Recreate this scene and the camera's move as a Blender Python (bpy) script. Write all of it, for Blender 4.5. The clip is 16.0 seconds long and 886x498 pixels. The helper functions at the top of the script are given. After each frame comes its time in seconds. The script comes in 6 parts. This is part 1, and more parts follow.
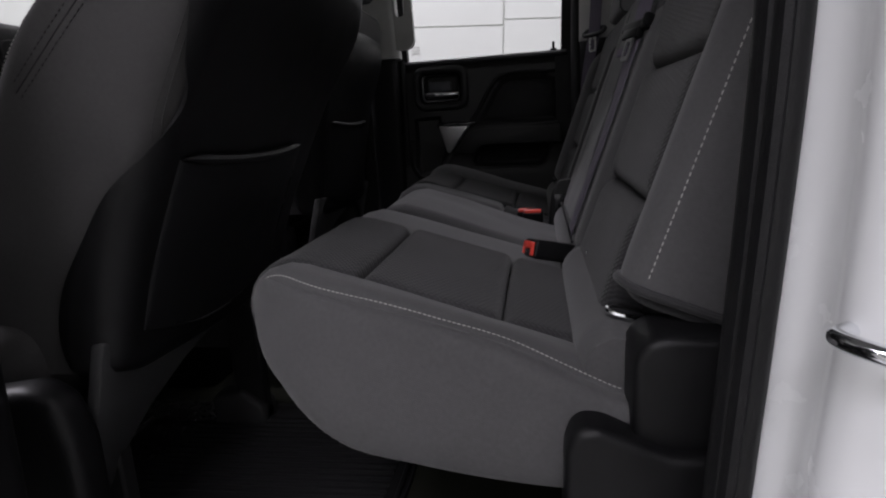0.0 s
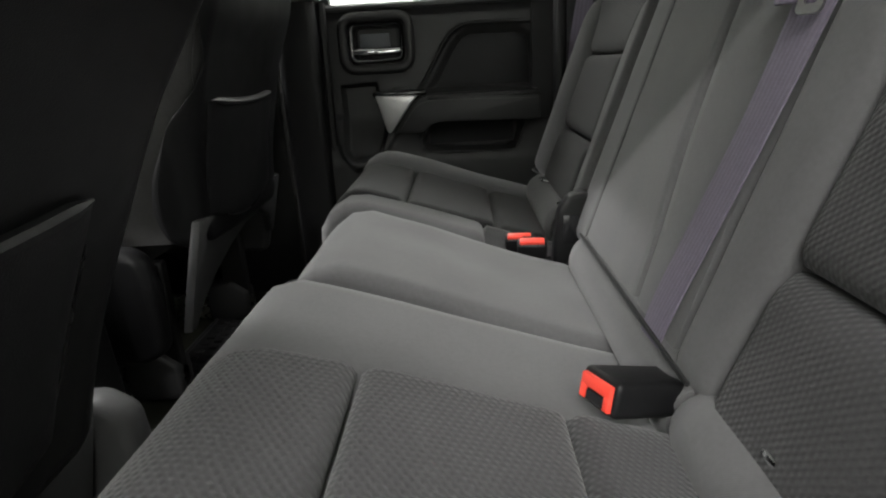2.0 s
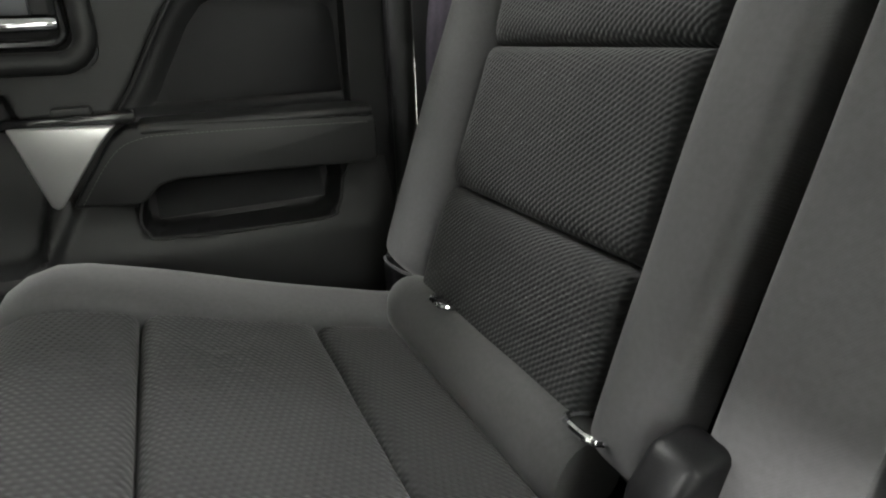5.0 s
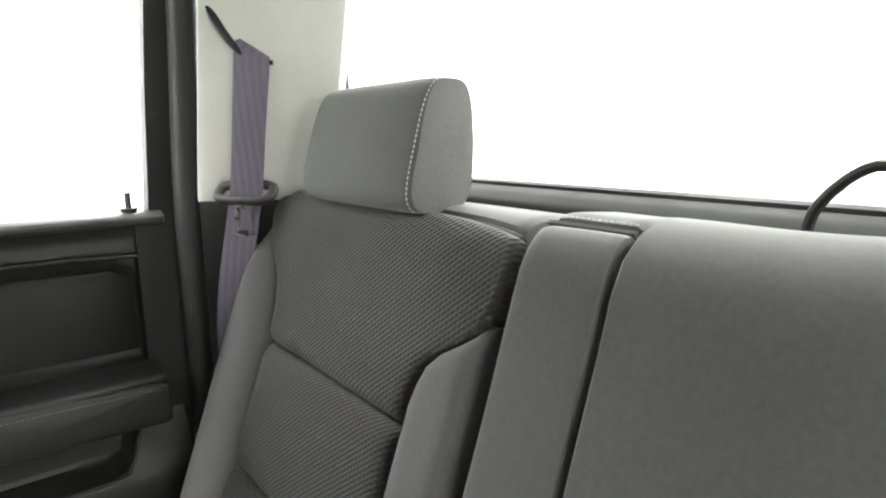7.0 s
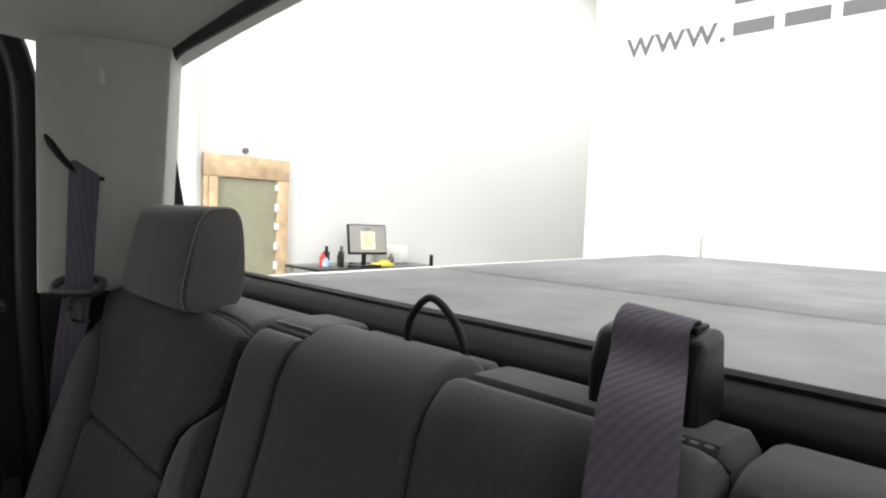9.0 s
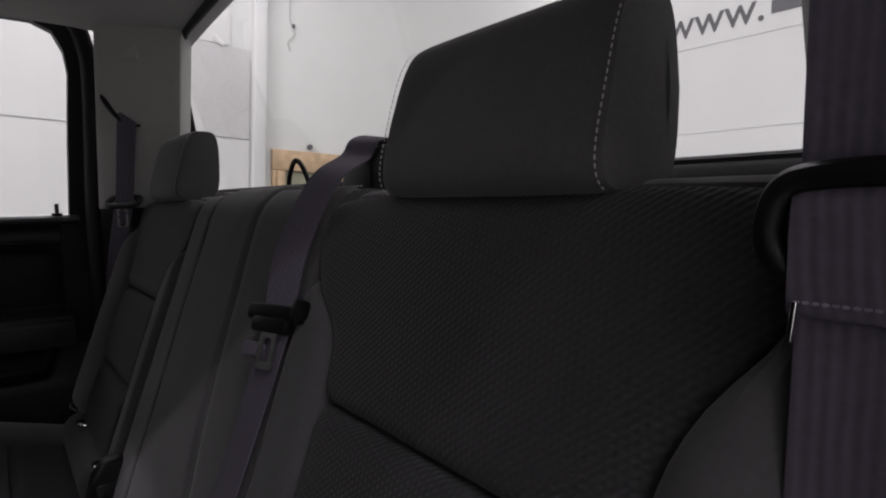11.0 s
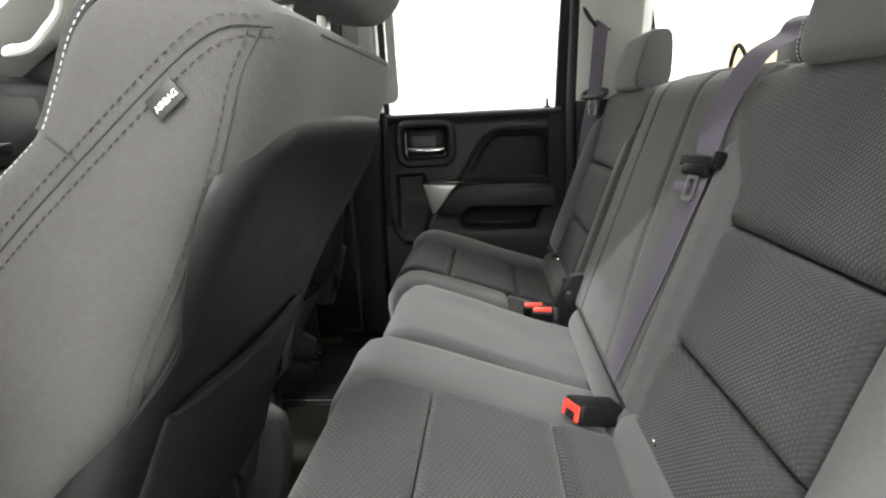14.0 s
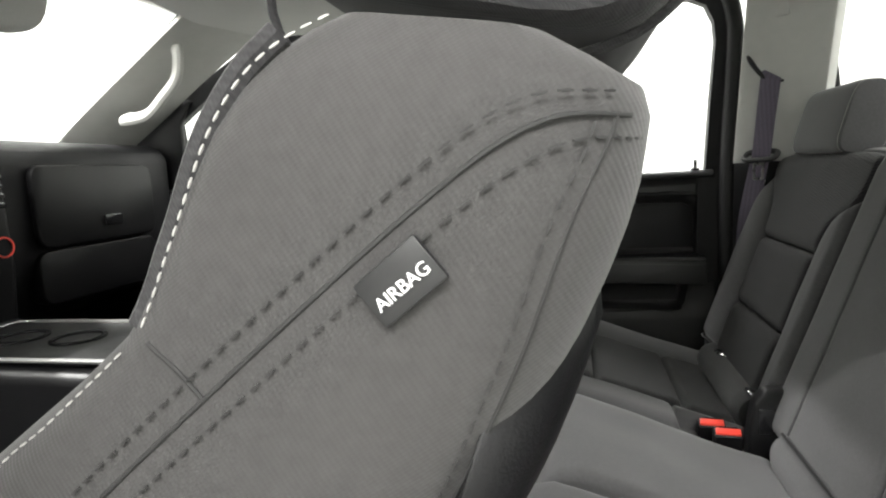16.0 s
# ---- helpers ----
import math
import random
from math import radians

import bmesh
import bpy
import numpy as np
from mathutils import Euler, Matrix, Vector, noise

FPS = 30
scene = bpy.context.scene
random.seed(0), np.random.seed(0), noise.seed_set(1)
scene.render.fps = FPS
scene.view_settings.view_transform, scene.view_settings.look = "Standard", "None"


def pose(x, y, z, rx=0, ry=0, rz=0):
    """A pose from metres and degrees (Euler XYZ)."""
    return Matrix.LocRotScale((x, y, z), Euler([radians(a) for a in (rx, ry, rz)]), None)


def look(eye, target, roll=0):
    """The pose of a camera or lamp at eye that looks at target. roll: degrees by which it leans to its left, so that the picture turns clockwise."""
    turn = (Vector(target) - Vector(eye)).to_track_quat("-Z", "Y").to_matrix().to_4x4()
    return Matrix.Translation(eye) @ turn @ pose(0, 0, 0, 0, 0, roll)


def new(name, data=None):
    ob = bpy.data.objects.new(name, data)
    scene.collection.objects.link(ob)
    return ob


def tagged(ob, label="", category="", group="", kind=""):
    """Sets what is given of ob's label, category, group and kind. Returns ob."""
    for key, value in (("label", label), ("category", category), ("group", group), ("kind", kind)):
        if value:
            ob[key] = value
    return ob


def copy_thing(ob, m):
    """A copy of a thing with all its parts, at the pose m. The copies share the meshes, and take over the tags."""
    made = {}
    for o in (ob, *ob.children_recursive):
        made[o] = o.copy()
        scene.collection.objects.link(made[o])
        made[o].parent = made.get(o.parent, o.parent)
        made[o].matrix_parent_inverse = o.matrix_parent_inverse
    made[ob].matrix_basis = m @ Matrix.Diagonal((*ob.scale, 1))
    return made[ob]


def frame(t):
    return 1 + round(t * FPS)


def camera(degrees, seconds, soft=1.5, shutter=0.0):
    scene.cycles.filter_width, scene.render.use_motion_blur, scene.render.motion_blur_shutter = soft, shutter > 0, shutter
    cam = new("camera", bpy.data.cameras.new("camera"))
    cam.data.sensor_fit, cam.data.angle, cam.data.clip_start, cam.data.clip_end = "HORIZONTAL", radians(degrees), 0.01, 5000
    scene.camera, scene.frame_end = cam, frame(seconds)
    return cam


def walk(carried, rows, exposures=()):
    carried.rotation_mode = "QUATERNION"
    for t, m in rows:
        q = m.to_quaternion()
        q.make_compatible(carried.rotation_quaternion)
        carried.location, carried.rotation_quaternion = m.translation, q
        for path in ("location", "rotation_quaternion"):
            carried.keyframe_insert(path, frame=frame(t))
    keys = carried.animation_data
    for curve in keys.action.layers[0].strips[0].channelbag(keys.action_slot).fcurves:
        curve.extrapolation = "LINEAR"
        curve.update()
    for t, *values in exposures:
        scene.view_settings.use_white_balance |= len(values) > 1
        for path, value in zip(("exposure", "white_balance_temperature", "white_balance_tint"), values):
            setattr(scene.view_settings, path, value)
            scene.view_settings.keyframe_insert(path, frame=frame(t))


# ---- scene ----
cam = camera(74.2, 16.0, soft=2.1)
# the truck stands nose down by this angle: all of the cab and the path lean with it
RAKE = pose(0, 0, 0, 0, -3.5, 0)
PATH = [
    (0, (-0.095, -1.196, 0.624), (-0.425, 0.73, 0.198), -3.9),
    (0.5, (-0.135, -1.093, 0.624), (-0.361, 0.831, 0.128), -4.1),
    (1, (-0.161, -0.947, 0.635), (-0.307, 0.96, 0.051), -3.9),
    (1.5, (-0.181, -0.822, 0.651), (-0.293, 1.082, 0.05), -3.4),
    (2, (-0.214, -0.683, 0.677), (-0.298, 1.222, 0.072), -3.5),
    (2.5, (-0.252, -0.48, 0.743), (-0.192, 1.42, 0.119), -3.4),
    (3, (-0.267, -0.317, 0.762), (-0.035, 1.566, 0.128), -3.0),
    (3.2, (-0.268, -0.257, 0.782), (0.02, 1.612, 0.131), -3.1),
    (5.3, (-0.266, 0.062, 0.683), (0.575, 1.743, -0.002), -1.7),
    (5.5, (-0.256, 0.052, 0.707), (0.621, 1.716, 0.026), -1.5),
    (6, (-0.231, 0.025, 0.777), (0.743, 1.643, 0.118), -1.5),
    (6.5, (-0.229, -0.012, 0.864), (0.905, 1.556, 0.358), -0.6),
    (7, (-0.199, -0.051, 0.929), (1.021, 1.488, 0.554), -0.5),
    (7.5, (-0.19, -0.091, 0.968), (1.112, 1.405, 0.707), -0.3),
    (8, (-0.185, -0.153, 0.996), (1.164, 1.308, 0.783), -0.1),
    (8.5, (-0.17, -0.225, 1.009), (1.227, 1.193, 0.816), -0.1),
    (8.7, (-0.164, -0.259, 1.008), (1.246, 1.146, 0.815), -0.0),
    (10.8, (-0.145, -0.721, 0.886), (1.166, 0.78, 0.711), -0.7),
    (11, (-0.152, -0.757, 0.855), (1.058, 0.826, 0.675), -1.2),
    (11.5, (-0.168, -0.849, 0.796), (0.736, 0.928, 0.634), -1.5),
    (12, (-0.181, -0.948, 0.74), (0.405, 0.951, 0.512), -1.8),
    (12.5, (-0.186, -0.996, 0.696), (0.209, 0.92, 0.281), -2.3),
    (13, (-0.182, -1.018, 0.682), (0.102, 0.884, 0.134), -2.9),
    (13.5, (-0.193, -1.037, 0.77), (-0.131, 0.887, 0.226), -2.9),
    (14, (-0.218, -1.01, 0.821), (-0.383, 0.932, 0.374), -2.7),
    (14.5, (-0.231, -0.968, 0.827), (-0.521, 0.981, 0.482), -2.5),
    (15, (-0.253, -0.95, 0.833), (-0.615, 0.992, 0.523), -2.4),
    (15.5, (-0.323, -0.863, 0.86), (-0.717, 1.076, 0.57), -2.3),
    (16, (-0.365, -0.809, 0.866), (-0.79, 1.127, 0.599), -3.2),
]
EXPOSURES = [
    (0.0, -1.55, 6150, 22), (0.5, -1.60, 6200, 20), (1.0, -1.10, 6300, 16), (1.6, 0.06, 6450, 10), (3.0, 1.12, 6500, 9), (5.5, 2.02, 6500, 8), (6.3, 2.52, 6500, 8), (7.0, 2.30, 6500, 9),
    (7.6, 1.80, 6500, 9), (8.0, 1.17, 6500, 10), (8.7, 0.25, 6450, 13), (10.8, -1.57, 6300, 24), (11.5, -1.35, 6300, 25), (12.0, -0.60, 6300, 27), (12.5, 0.07, 6300, 26),
    (13.2, 0.60, 6400, 22), (13.6, 0.85, 6500, 12), (14.2, 1.15, 6500, 10), (15.0, 1.15, 6500, 10), (16.0, 0.60, 6500, 10)]
walk(cam, [(t, RAKE @ look(eye, target, roll)) for t, eye, target, roll in PATH], EXPOSURES)

# ---- world and lamps ----
world = bpy.data.worlds.new("world")
scene.world = world
world.use_nodes = True
world.node_tree.nodes["Background"].inputs[0].default_value = (0.9, 0.95, 1.0, 1)
world.node_tree.nodes["Background"].inputs[1].default_value = 0.2
GROUND = -0.7


def ceiling_lamp(x, y, power, sx=2.4, sy=0.5, z=5.2, lean=0.0):
    d = bpy.data.lights.new("ceiling_lamp", "AREA")
    d.shape, d.size, d.size_y, d.energy, d.color = "RECTANGLE", sx, sy, power, (1.0, 0.99, 0.965)
    ob = new("ceiling_lamp", d)
    ob.matrix_basis = pose(x, y, z, 0, -lean, 0)
    return ob


for lx, ly, lp in ((3.2, -2.8, 90), (3.3, 2.4, 130), (7.0, 3.6, 300)):
    ceiling_lamp(lx, ly, lp)
for lx in (-2.3, -1.2, 0.55, 1.6):
    ceiling_lamp(lx, 4.2, 50, 0.10, 1.6, z=3.9)
# two long tube rows on the side of the open door, and lamps before the truck
ceiling_lamp(-1.3, -3.0, 130, 3.8, 0.15)
ceiling_lamp(-0.9, -5.5, 600, 3.6, 0.15)
for lx, ly, lp in ((-6.2, 0.3, 1000), (-9.0, 0.6, 800)):
    ceiling_lamp(lx, ly, lp, 0.2, 2.4, lean=45)


# ---- materials ----
def material(name, colour, rough=0.6, metal=0.0, vary=0.12, scale=30.0, big=3.0, bump=0.0, bump_scale=400.0, spec=0.5, coat=0.0):
    """A principled surface whose colour varies at two scales, with a fine relief."""
    m = bpy.data.materials.new(name)
    m.use_nodes = True
    nt = m.node_tree
    n, ln = nt.nodes, nt.links
    b = n["Principled BSDF"]
    b.inputs["Roughness"].default_value = rough
    b.inputs["Metallic"].default_value = metal
    b.inputs["Specular IOR Level"].default_value = spec
    b.inputs["Coat Weight"].default_value = coat
    co = n.new("ShaderNodeTexCoord")
    f1, f2 = n.new("ShaderNodeTexNoise"), n.new("ShaderNodeTexNoise")
    f1.inputs["Scale"].default_value, f1.inputs["Detail"].default_value = scale, 5
    f2.inputs["Scale"].default_value, f2.inputs["Detail"].default_value = big, 3
    ln.new(co.outputs["Object"], f1.inputs["Vector"])
    ln.new(co.outputs["Object"], f2.inputs["Vector"])
    add = n.new("ShaderNodeMath")
    add.operation = "ADD"
    ln.new(f1.outputs["Fac"], add.inputs[0])
    ln.new(f2.outputs["Fac"], add.inputs[1])
    ramp = n.new("ShaderNodeMapRange")
    ramp.inputs["From Min"].default_value, ramp.inputs["From Max"].default_value = 0.65, 1.35
    ramp.inputs["To Min"].default_value, ramp.inputs["To Max"].default_value = 1 - vary, 1 + vary
    ln.new(add.outputs[0], ramp.inputs["Value"])
    mul = n.new("ShaderNodeVectorMath")
    mul.operation = "SCALE"
    mul.inputs[0].default_value = colour
    ln.new(ramp.outputs[0], mul.inputs["Scale"])
    ln.new(mul.outputs[0], b.inputs["Base Color"])
    rr = n.new("ShaderNodeMapRange")
    rr.inputs["To Min"].default_value, rr.inputs["To Max"].default_value = max(0.02, rough - 0.08), min(1, rough + 0.08)
    ln.new(f1.outputs["Fac"], rr.inputs["Value"])
    ln.new(rr.outputs[0], b.inputs["Roughness"])
    if bump:
        f3 = n.new("ShaderNodeTexNoise")
        f3.inputs["Scale"].default_value, f3.inputs["Detail"].default_value = bump_scale, 2
        ln.new(co.outputs["Object"], f3.inputs["Vector"])
        bp = n.new("ShaderNodeBump")
        bp.inputs["Strength"].default_value, bp.inputs["Distance"].default_value = bump, 0.001
        ln.new(f3.outputs["Fac"], bp.inputs["Height"])
        ln.new(bp.outputs[0], b.inputs["Normal"])
    return m


def woven(name, colour, pitch, across, along, contrast, depth, cross=0.0, sheen=0.14, rough=0.9, dash=0.0):
    """Upholstery cloth: ribs of that pitch, counted along the direction across, broken by a finer weave along the ribs."""
    m = material(name, colour, rough, vary=0.16, scale=220, big=5, spec=0.2)
    nt = m.node_tree
    n, ln = nt.nodes, nt.links
    b = n["Principled BSDF"]
    b.inputs["Sheen Weight"].default_value = sheen
    b.inputs["Sheen Roughness"].default_value = 0.5
    co = n.new("ShaderNodeTexCoord")
    wob = n.new("ShaderNodeTexNoise")
    wob.inputs["Scale"].default_value = 40
    ln.new(co.outputs["Object"], wob.inputs["Vector"])

    def bands(direction, step_, shift):
        dot = n.new("ShaderNodeVectorMath")
        dot.operation = "DOT_PRODUCT"
        dot.inputs[1].default_value = Vector(direction).normalized() * (2 * math.pi / step_)
        ln.new(co.outputs["Object"], dot.inputs[0])
        add = n.new("ShaderNodeMath")
        add.operation = "MULTIPLY_ADD"
        add.inputs[1].default_value = shift
        ln.new(wob.outputs["Fac"], add.inputs[0])
        ln.new(dot.outputs["Value"], add.inputs[2])
        sn = n.new("ShaderNodeMath")
        sn.operation = "SINE"
        ln.new(add.outputs[0], sn.inputs[0])
        return sn.outputs[0]

    mix = n.new("ShaderNodeMath")
    mix.operation = "MULTIPLY_ADD"
    mix.inputs[1].default_value = cross
    main_rib = bands(across, pitch, 1.6)
    if dash:  # rows of short dashes, each row set off against the next
        dashes = n.new("ShaderNodeMath")
        dashes.operation = "MULTIPLY"
        ln.new(bands(across, pitch * 2, 0.8), dashes.inputs[0])
        ln.new(bands(along, dash, 1.2), dashes.inputs[1])
        ln.new(dashes.outputs[0], mix.inputs[0])
    else:
        ln.new(bands(along, pitch * 0.6, 2.0), mix.inputs[0])
    ln.new(main_rib, mix.inputs[2])
    old = b.inputs["Base Color"].links[0].from_socket
    rg = n.new("ShaderNodeMapRange")
    rg.inputs["From Min"].default_value, rg.inputs["From Max"].default_value = -1, 1
    rg.inputs["To Min"].default_value, rg.inputs["To Max"].default_value = 1 - contrast, 1 + contrast
    ln.new(mix.outputs[0], rg.inputs["Value"])
    sc = n.new("ShaderNodeVectorMath")
    sc.operation = "SCALE"
    ln.new(old, sc.inputs[0])
    ln.new(rg.outputs[0], sc.inputs["Scale"])
    ln.new(sc.outputs[0], b.inputs["Base Color"])
    bp = n.new("ShaderNodeBump")
    bp.inputs["Strength"].default_value, bp.inputs["Distance"].default_value = 0.7, depth
    ln.new(mix.outputs[0], bp.inputs["Height"])
    ln.new(bp.outputs[0], b.inputs["Normal"])
    return m


def glass(name, tint, ior=1.3):
    m = bpy.data.materials.new(name)
    m.use_nodes = True
    n, ln = m.node_tree.nodes, m.node_tree.links
    n.remove(n["Principled BSDF"])
    t, g, fr, mx = n.new("ShaderNodeBsdfTransparent"), n.new("ShaderNodeBsdfGlossy"), n.new("ShaderNodeFresnel"), n.new("ShaderNodeMixShader")
    t.inputs[0].default_value = (*tint, 1)
    g.inputs["Roughness"].default_value = 0.01
    fr.inputs["IOR"].default_value = ior
    ln.new(fr.outputs[0], mx.inputs[0])
    ln.new(t.outputs[0], mx.inputs[1])
    ln.new(g.outputs[0], mx.inputs[2])
    ln.new(mx.outputs[0], n["Material Output"].inputs[0])
    return m


M = {
    "cloth": woven("plain grey seat cloth", (0.066, 0.0654, 0.067), 0.0016, (0.3, 1, 0.8), (1, -0.3, 0.5), 0.025, 0.00003, 1.0),
    "rib": woven("ribbed seat cloth", (0.028, 0.0277, 0.029), 0.0046, (0.25, 0.66, 0.72), (0.25, -0.72, 0.66), 0.16, 0.0004, 1.0, sheen=0.1, dash=0.0064),
    "rib_flat": woven("ribbed cushion cloth", (0.031, 0.0307, 0.032), 0.0048, (0.80, 0.60, 0.25), (-0.55, 0.8, 0.2), 0.15, 0.0004, 1.0, sheen=0.1, dash=0.0066),
    # dark hem cloth; on the front headrests the darkness stands in for shade
    "head": woven("dark cloth for hems and shaded headrests", (0.030, 0.0295, 0.031), 0.0022, (0.3, 1, 0.8), (1, -0.3, 0.5), 0.12, 0.0001, 0.6),
    "side": woven("fine ribbed side cloth", (0.043, 0.0418, 0.0418), 0.0019, (0.85, 0.1, 0.5), (-0.5, 0.1, 0.85), 0.035, 0.00005, 0.5),
    "vinyl": material("black soft vinyl", (0.008, 0.008, 0.0088), 0.5, vary=0.15, spec=0.22, bump=0.5, bump_scale=700),
    "plastic": material("black grained plastic", (0.0055, 0.0055, 0.006), 0.44, vary=0.15, spec=0.21, bump=0.2, bump_scale=900),
    "door_plastic": material("charcoal door plastic", (0.0145, 0.0145, 0.015), 0.5, vary=0.15, spec=0.4, bump=0.2, bump_scale=900),
    "grey_plastic": material("dark grey plastic", (0.022, 0.022, 0.023), 0.55, vary=0.12, bump=0.5, bump_scale=900),
    "sill_plastic": material("dark grey sill plastic", (0.03, 0.03, 0.031), 0.32, vary=0.1, bump=0.15, bump_scale=900),
    "shelf_plastic": material("matt black shelf plastic", (0.006, 0.006, 0.0065), 0.75, vary=0.15, spec=0.12, bump=0.2, bump_scale=900),
    "gloss": material("gloss black plastic", (0.012, 0.012, 0.013), 0.15, vary=0.1),
    "satin": material("satin black plastic", (0.012, 0.012, 0.013), 0.27, vary=0.1),
    "trim": material("pale grey pillar trim", (0.43, 0.43, 0.41), 0.7, vary=0.06, bump=0.4, bump_scale=600),
    "liner": material("pale grey headliner felt", (0.48, 0.48, 0.465), 0.95, vary=0.08, scale=400, bump=0.6, bump_scale=900, spec=0.2),
    "silver": material("satin silver paint", (0.55, 0.55, 0.55), 0.32, metal=0.75, vary=0.05),
    "chrome": material("chrome", (0.82, 0.83, 0.85), 0.08, metal=1.0, vary=0.03),
    "steel": material("bright zinc steel", (0.62, 0.62, 0.6), 0.28, metal=1.0, vary=0.12, scale=80),
    "web": woven("purple grey belt webbing", (0.100, 0.087, 0.116), 0.0048, (0.5, 1, 0.0), (0, 0, 1), 0.10, 0.00015, 0.1, sheen=0.04, rough=0.75),
    "red": material("red buckle button", (0.72, 0.055, 0.035), 0.4, vary=0.08),
    "tongue_metal": material("worn tongue steel", (0.38, 0.38, 0.38), 0.42, metal=1.0, vary=0.2, scale=80),
    "thread": material("pale grey thread", (0.36, 0.355, 0.34), 0.8, vary=0.15),
    "faded_thread": material("faded grey thread", (0.17, 0.168, 0.16), 0.8, vary=0.15),
    "dark_thread": material("black thread", (0.018, 0.018, 0.018), 0.8, vary=0.1),
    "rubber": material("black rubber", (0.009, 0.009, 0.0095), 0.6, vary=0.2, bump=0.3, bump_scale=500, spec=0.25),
    "carpet": material("olive black carpet", (0.024, 0.025, 0.019), 1.0, vary=0.4, scale=500, bump=1.0, bump_scale=1200, spec=0.1),
    "mat": material("black rubber mat", (0.012, 0.012, 0.013), 0.5, vary=0.25),
    "white_paint": material("white car paint", (0.76, 0.77, 0.78), 0.25, vary=0.02, coat=0.6),
    "wall": material("off-white painted wall", (0.60, 0.61, 0.585), 0.8, vary=0.035, scale=3, big=0.5, bump=0.2, bump_scale=60),
    "wall_panel": material("off-white metal panel", (0.60, 0.605, 0.59), 0.5, vary=0.03, scale=2, big=0.4),
    "joint": material("grey joint line", (0.42, 0.42, 0.40), 0.7),
    "concrete": material("grey concrete floor", (0.33, 0.33, 0.31), 0.55, vary=0.2, scale=6, big=0.7, bump=0.3, bump_scale=90),
    "ceiling": material("white ceiling deck", (0.72, 0.72, 0.70), 0.8, vary=0.06, scale=2),
    "wood": material("pale raw timber", (0.46, 0.33, 0.2), 0.75, vary=0.3, scale=14, big=4, bump=0.4, bump_scale=120),
    "board": material("olive grey board", (0.25, 0.245, 0.17), 0.8, vary=0.12),
    "tonneau": material("grey vinyl bed cover", (0.15, 0.153, 0.156), 0.7, spec=0.3, vary=0.35, scale=9, big=1.2, bump=0.5, bump_scale=500),
    "paper": material("white paper", (0.75, 0.75, 0.73), 0.8),
    # darker copy of the wall panel; the shadow on it is in the colour
    "wall_panel_shaded": material("off-white wall panel darkened for shade", (0.50, 0.50, 0.49), 0.8, vary=0.06),
    "page": material("cream page on the screen", (0.75, 0.66, 0.42), 0.7),
    "ink": material("dark grey sign paint", (0.10, 0.10, 0.105), 0.6),
    "blue": material("pale blue plastic", (0.35, 0.5, 0.62), 0.4),
    "yellow": material("yellow card", (0.75, 0.62, 0.1), 0.7),
    "tag": material("black woven tag", (0.012, 0.012, 0.013), 0.5, vary=0.2),
    "white_print": material("white print", (0.8, 0.8, 0.8), 0.6),
    "sealer": material("pale blue grey plate", (0.42, 0.5, 0.55), 0.4, vary=0.1, metal=0.3),
    "glass": glass("clear window glass", (0.93, 0.95, 0.94)),
    "screen_glass": glass("clear curved windscreen glass", (0.93, 0.95, 0.94), 1.2),
    "plate": material("mid grey plastic", (0.088, 0.092, 0.104), 0.5, vary=0.08),
    "lilac": material("pale lilac thread", (0.22, 0.19, 0.25), 0.7, vary=0.3, scale=300),
}
screen_mat = material("lit monitor screen", (0.22, 0.21, 0.2), 0.4)
screen_mat.node_tree.nodes["Principled BSDF"].inputs["Emission Color"].default_value = (0.95, 0.9, 0.85, 1)
screen_mat.node_tree.nodes["Principled BSDF"].inputs["Emission Strength"].default_value = 0.05
M["screen"] = screen_mat

CAB = []  # top-level things that lean with the truck


# ---- builders ----
def thing(name, at, label, category, group="", kind="", cab=True):
    ob = new(name)
    ob.empty_display_size = 0.05
    ob.matrix_basis = Matrix.Translation(at)
    tagged(ob, label, category, group, kind)
    if cab:
        CAB.append(ob)
    return ob


def single(name, bm, mat, label, category, group="", kind="", cab=True):
    """A thing that is one mesh."""
    ob = new(name, to_mesh(name, bm, mat))
    tagged(ob, label, category, group, kind)
    if cab:
        CAB.append(ob)
    return ob


def to_mesh(name, bm, mat, smooth=True):
    bmesh.ops.recalc_face_normals(bm, faces=bm.faces[:])
    if mat.endswith("glass"):  # panes face the cab's middle
        for f in bm.faces:
            f.normal_update()
            if f.normal.dot(Vector((-0.4, 0.02, 0.95)) - f.calc_center_median()) < 0:
                f.normal_flip()
    me = bpy.data.meshes.new(name)
    bm.to_mesh(me)
    bm.free()
    me.materials.append(M[mat])
    if smooth:
        me.polygons.foreach_set("use_smooth", [True] * len(me.polygons))
        me.set_sharp_from_angle(angle=radians(38))
    return me


def part(name, bm, mat, parent, label="", smooth=True):
    ob = new(name, to_mesh(name, bm, mat, smooth))
    ob.parent = parent
    if parent.data is None:
        ob.matrix_parent_inverse = parent.matrix_basis.inverted()
    if label:
        ob["label"] = label
    return ob


def val(f, t):
    return f(t) if callable(f) else f


def lin(*pts):
    """A piecewise-linear function through (t, value) pairs, eased at the knots."""
    ts, vs = zip(*pts)
    return lambda t: float(np.interp(t, ts, vs))


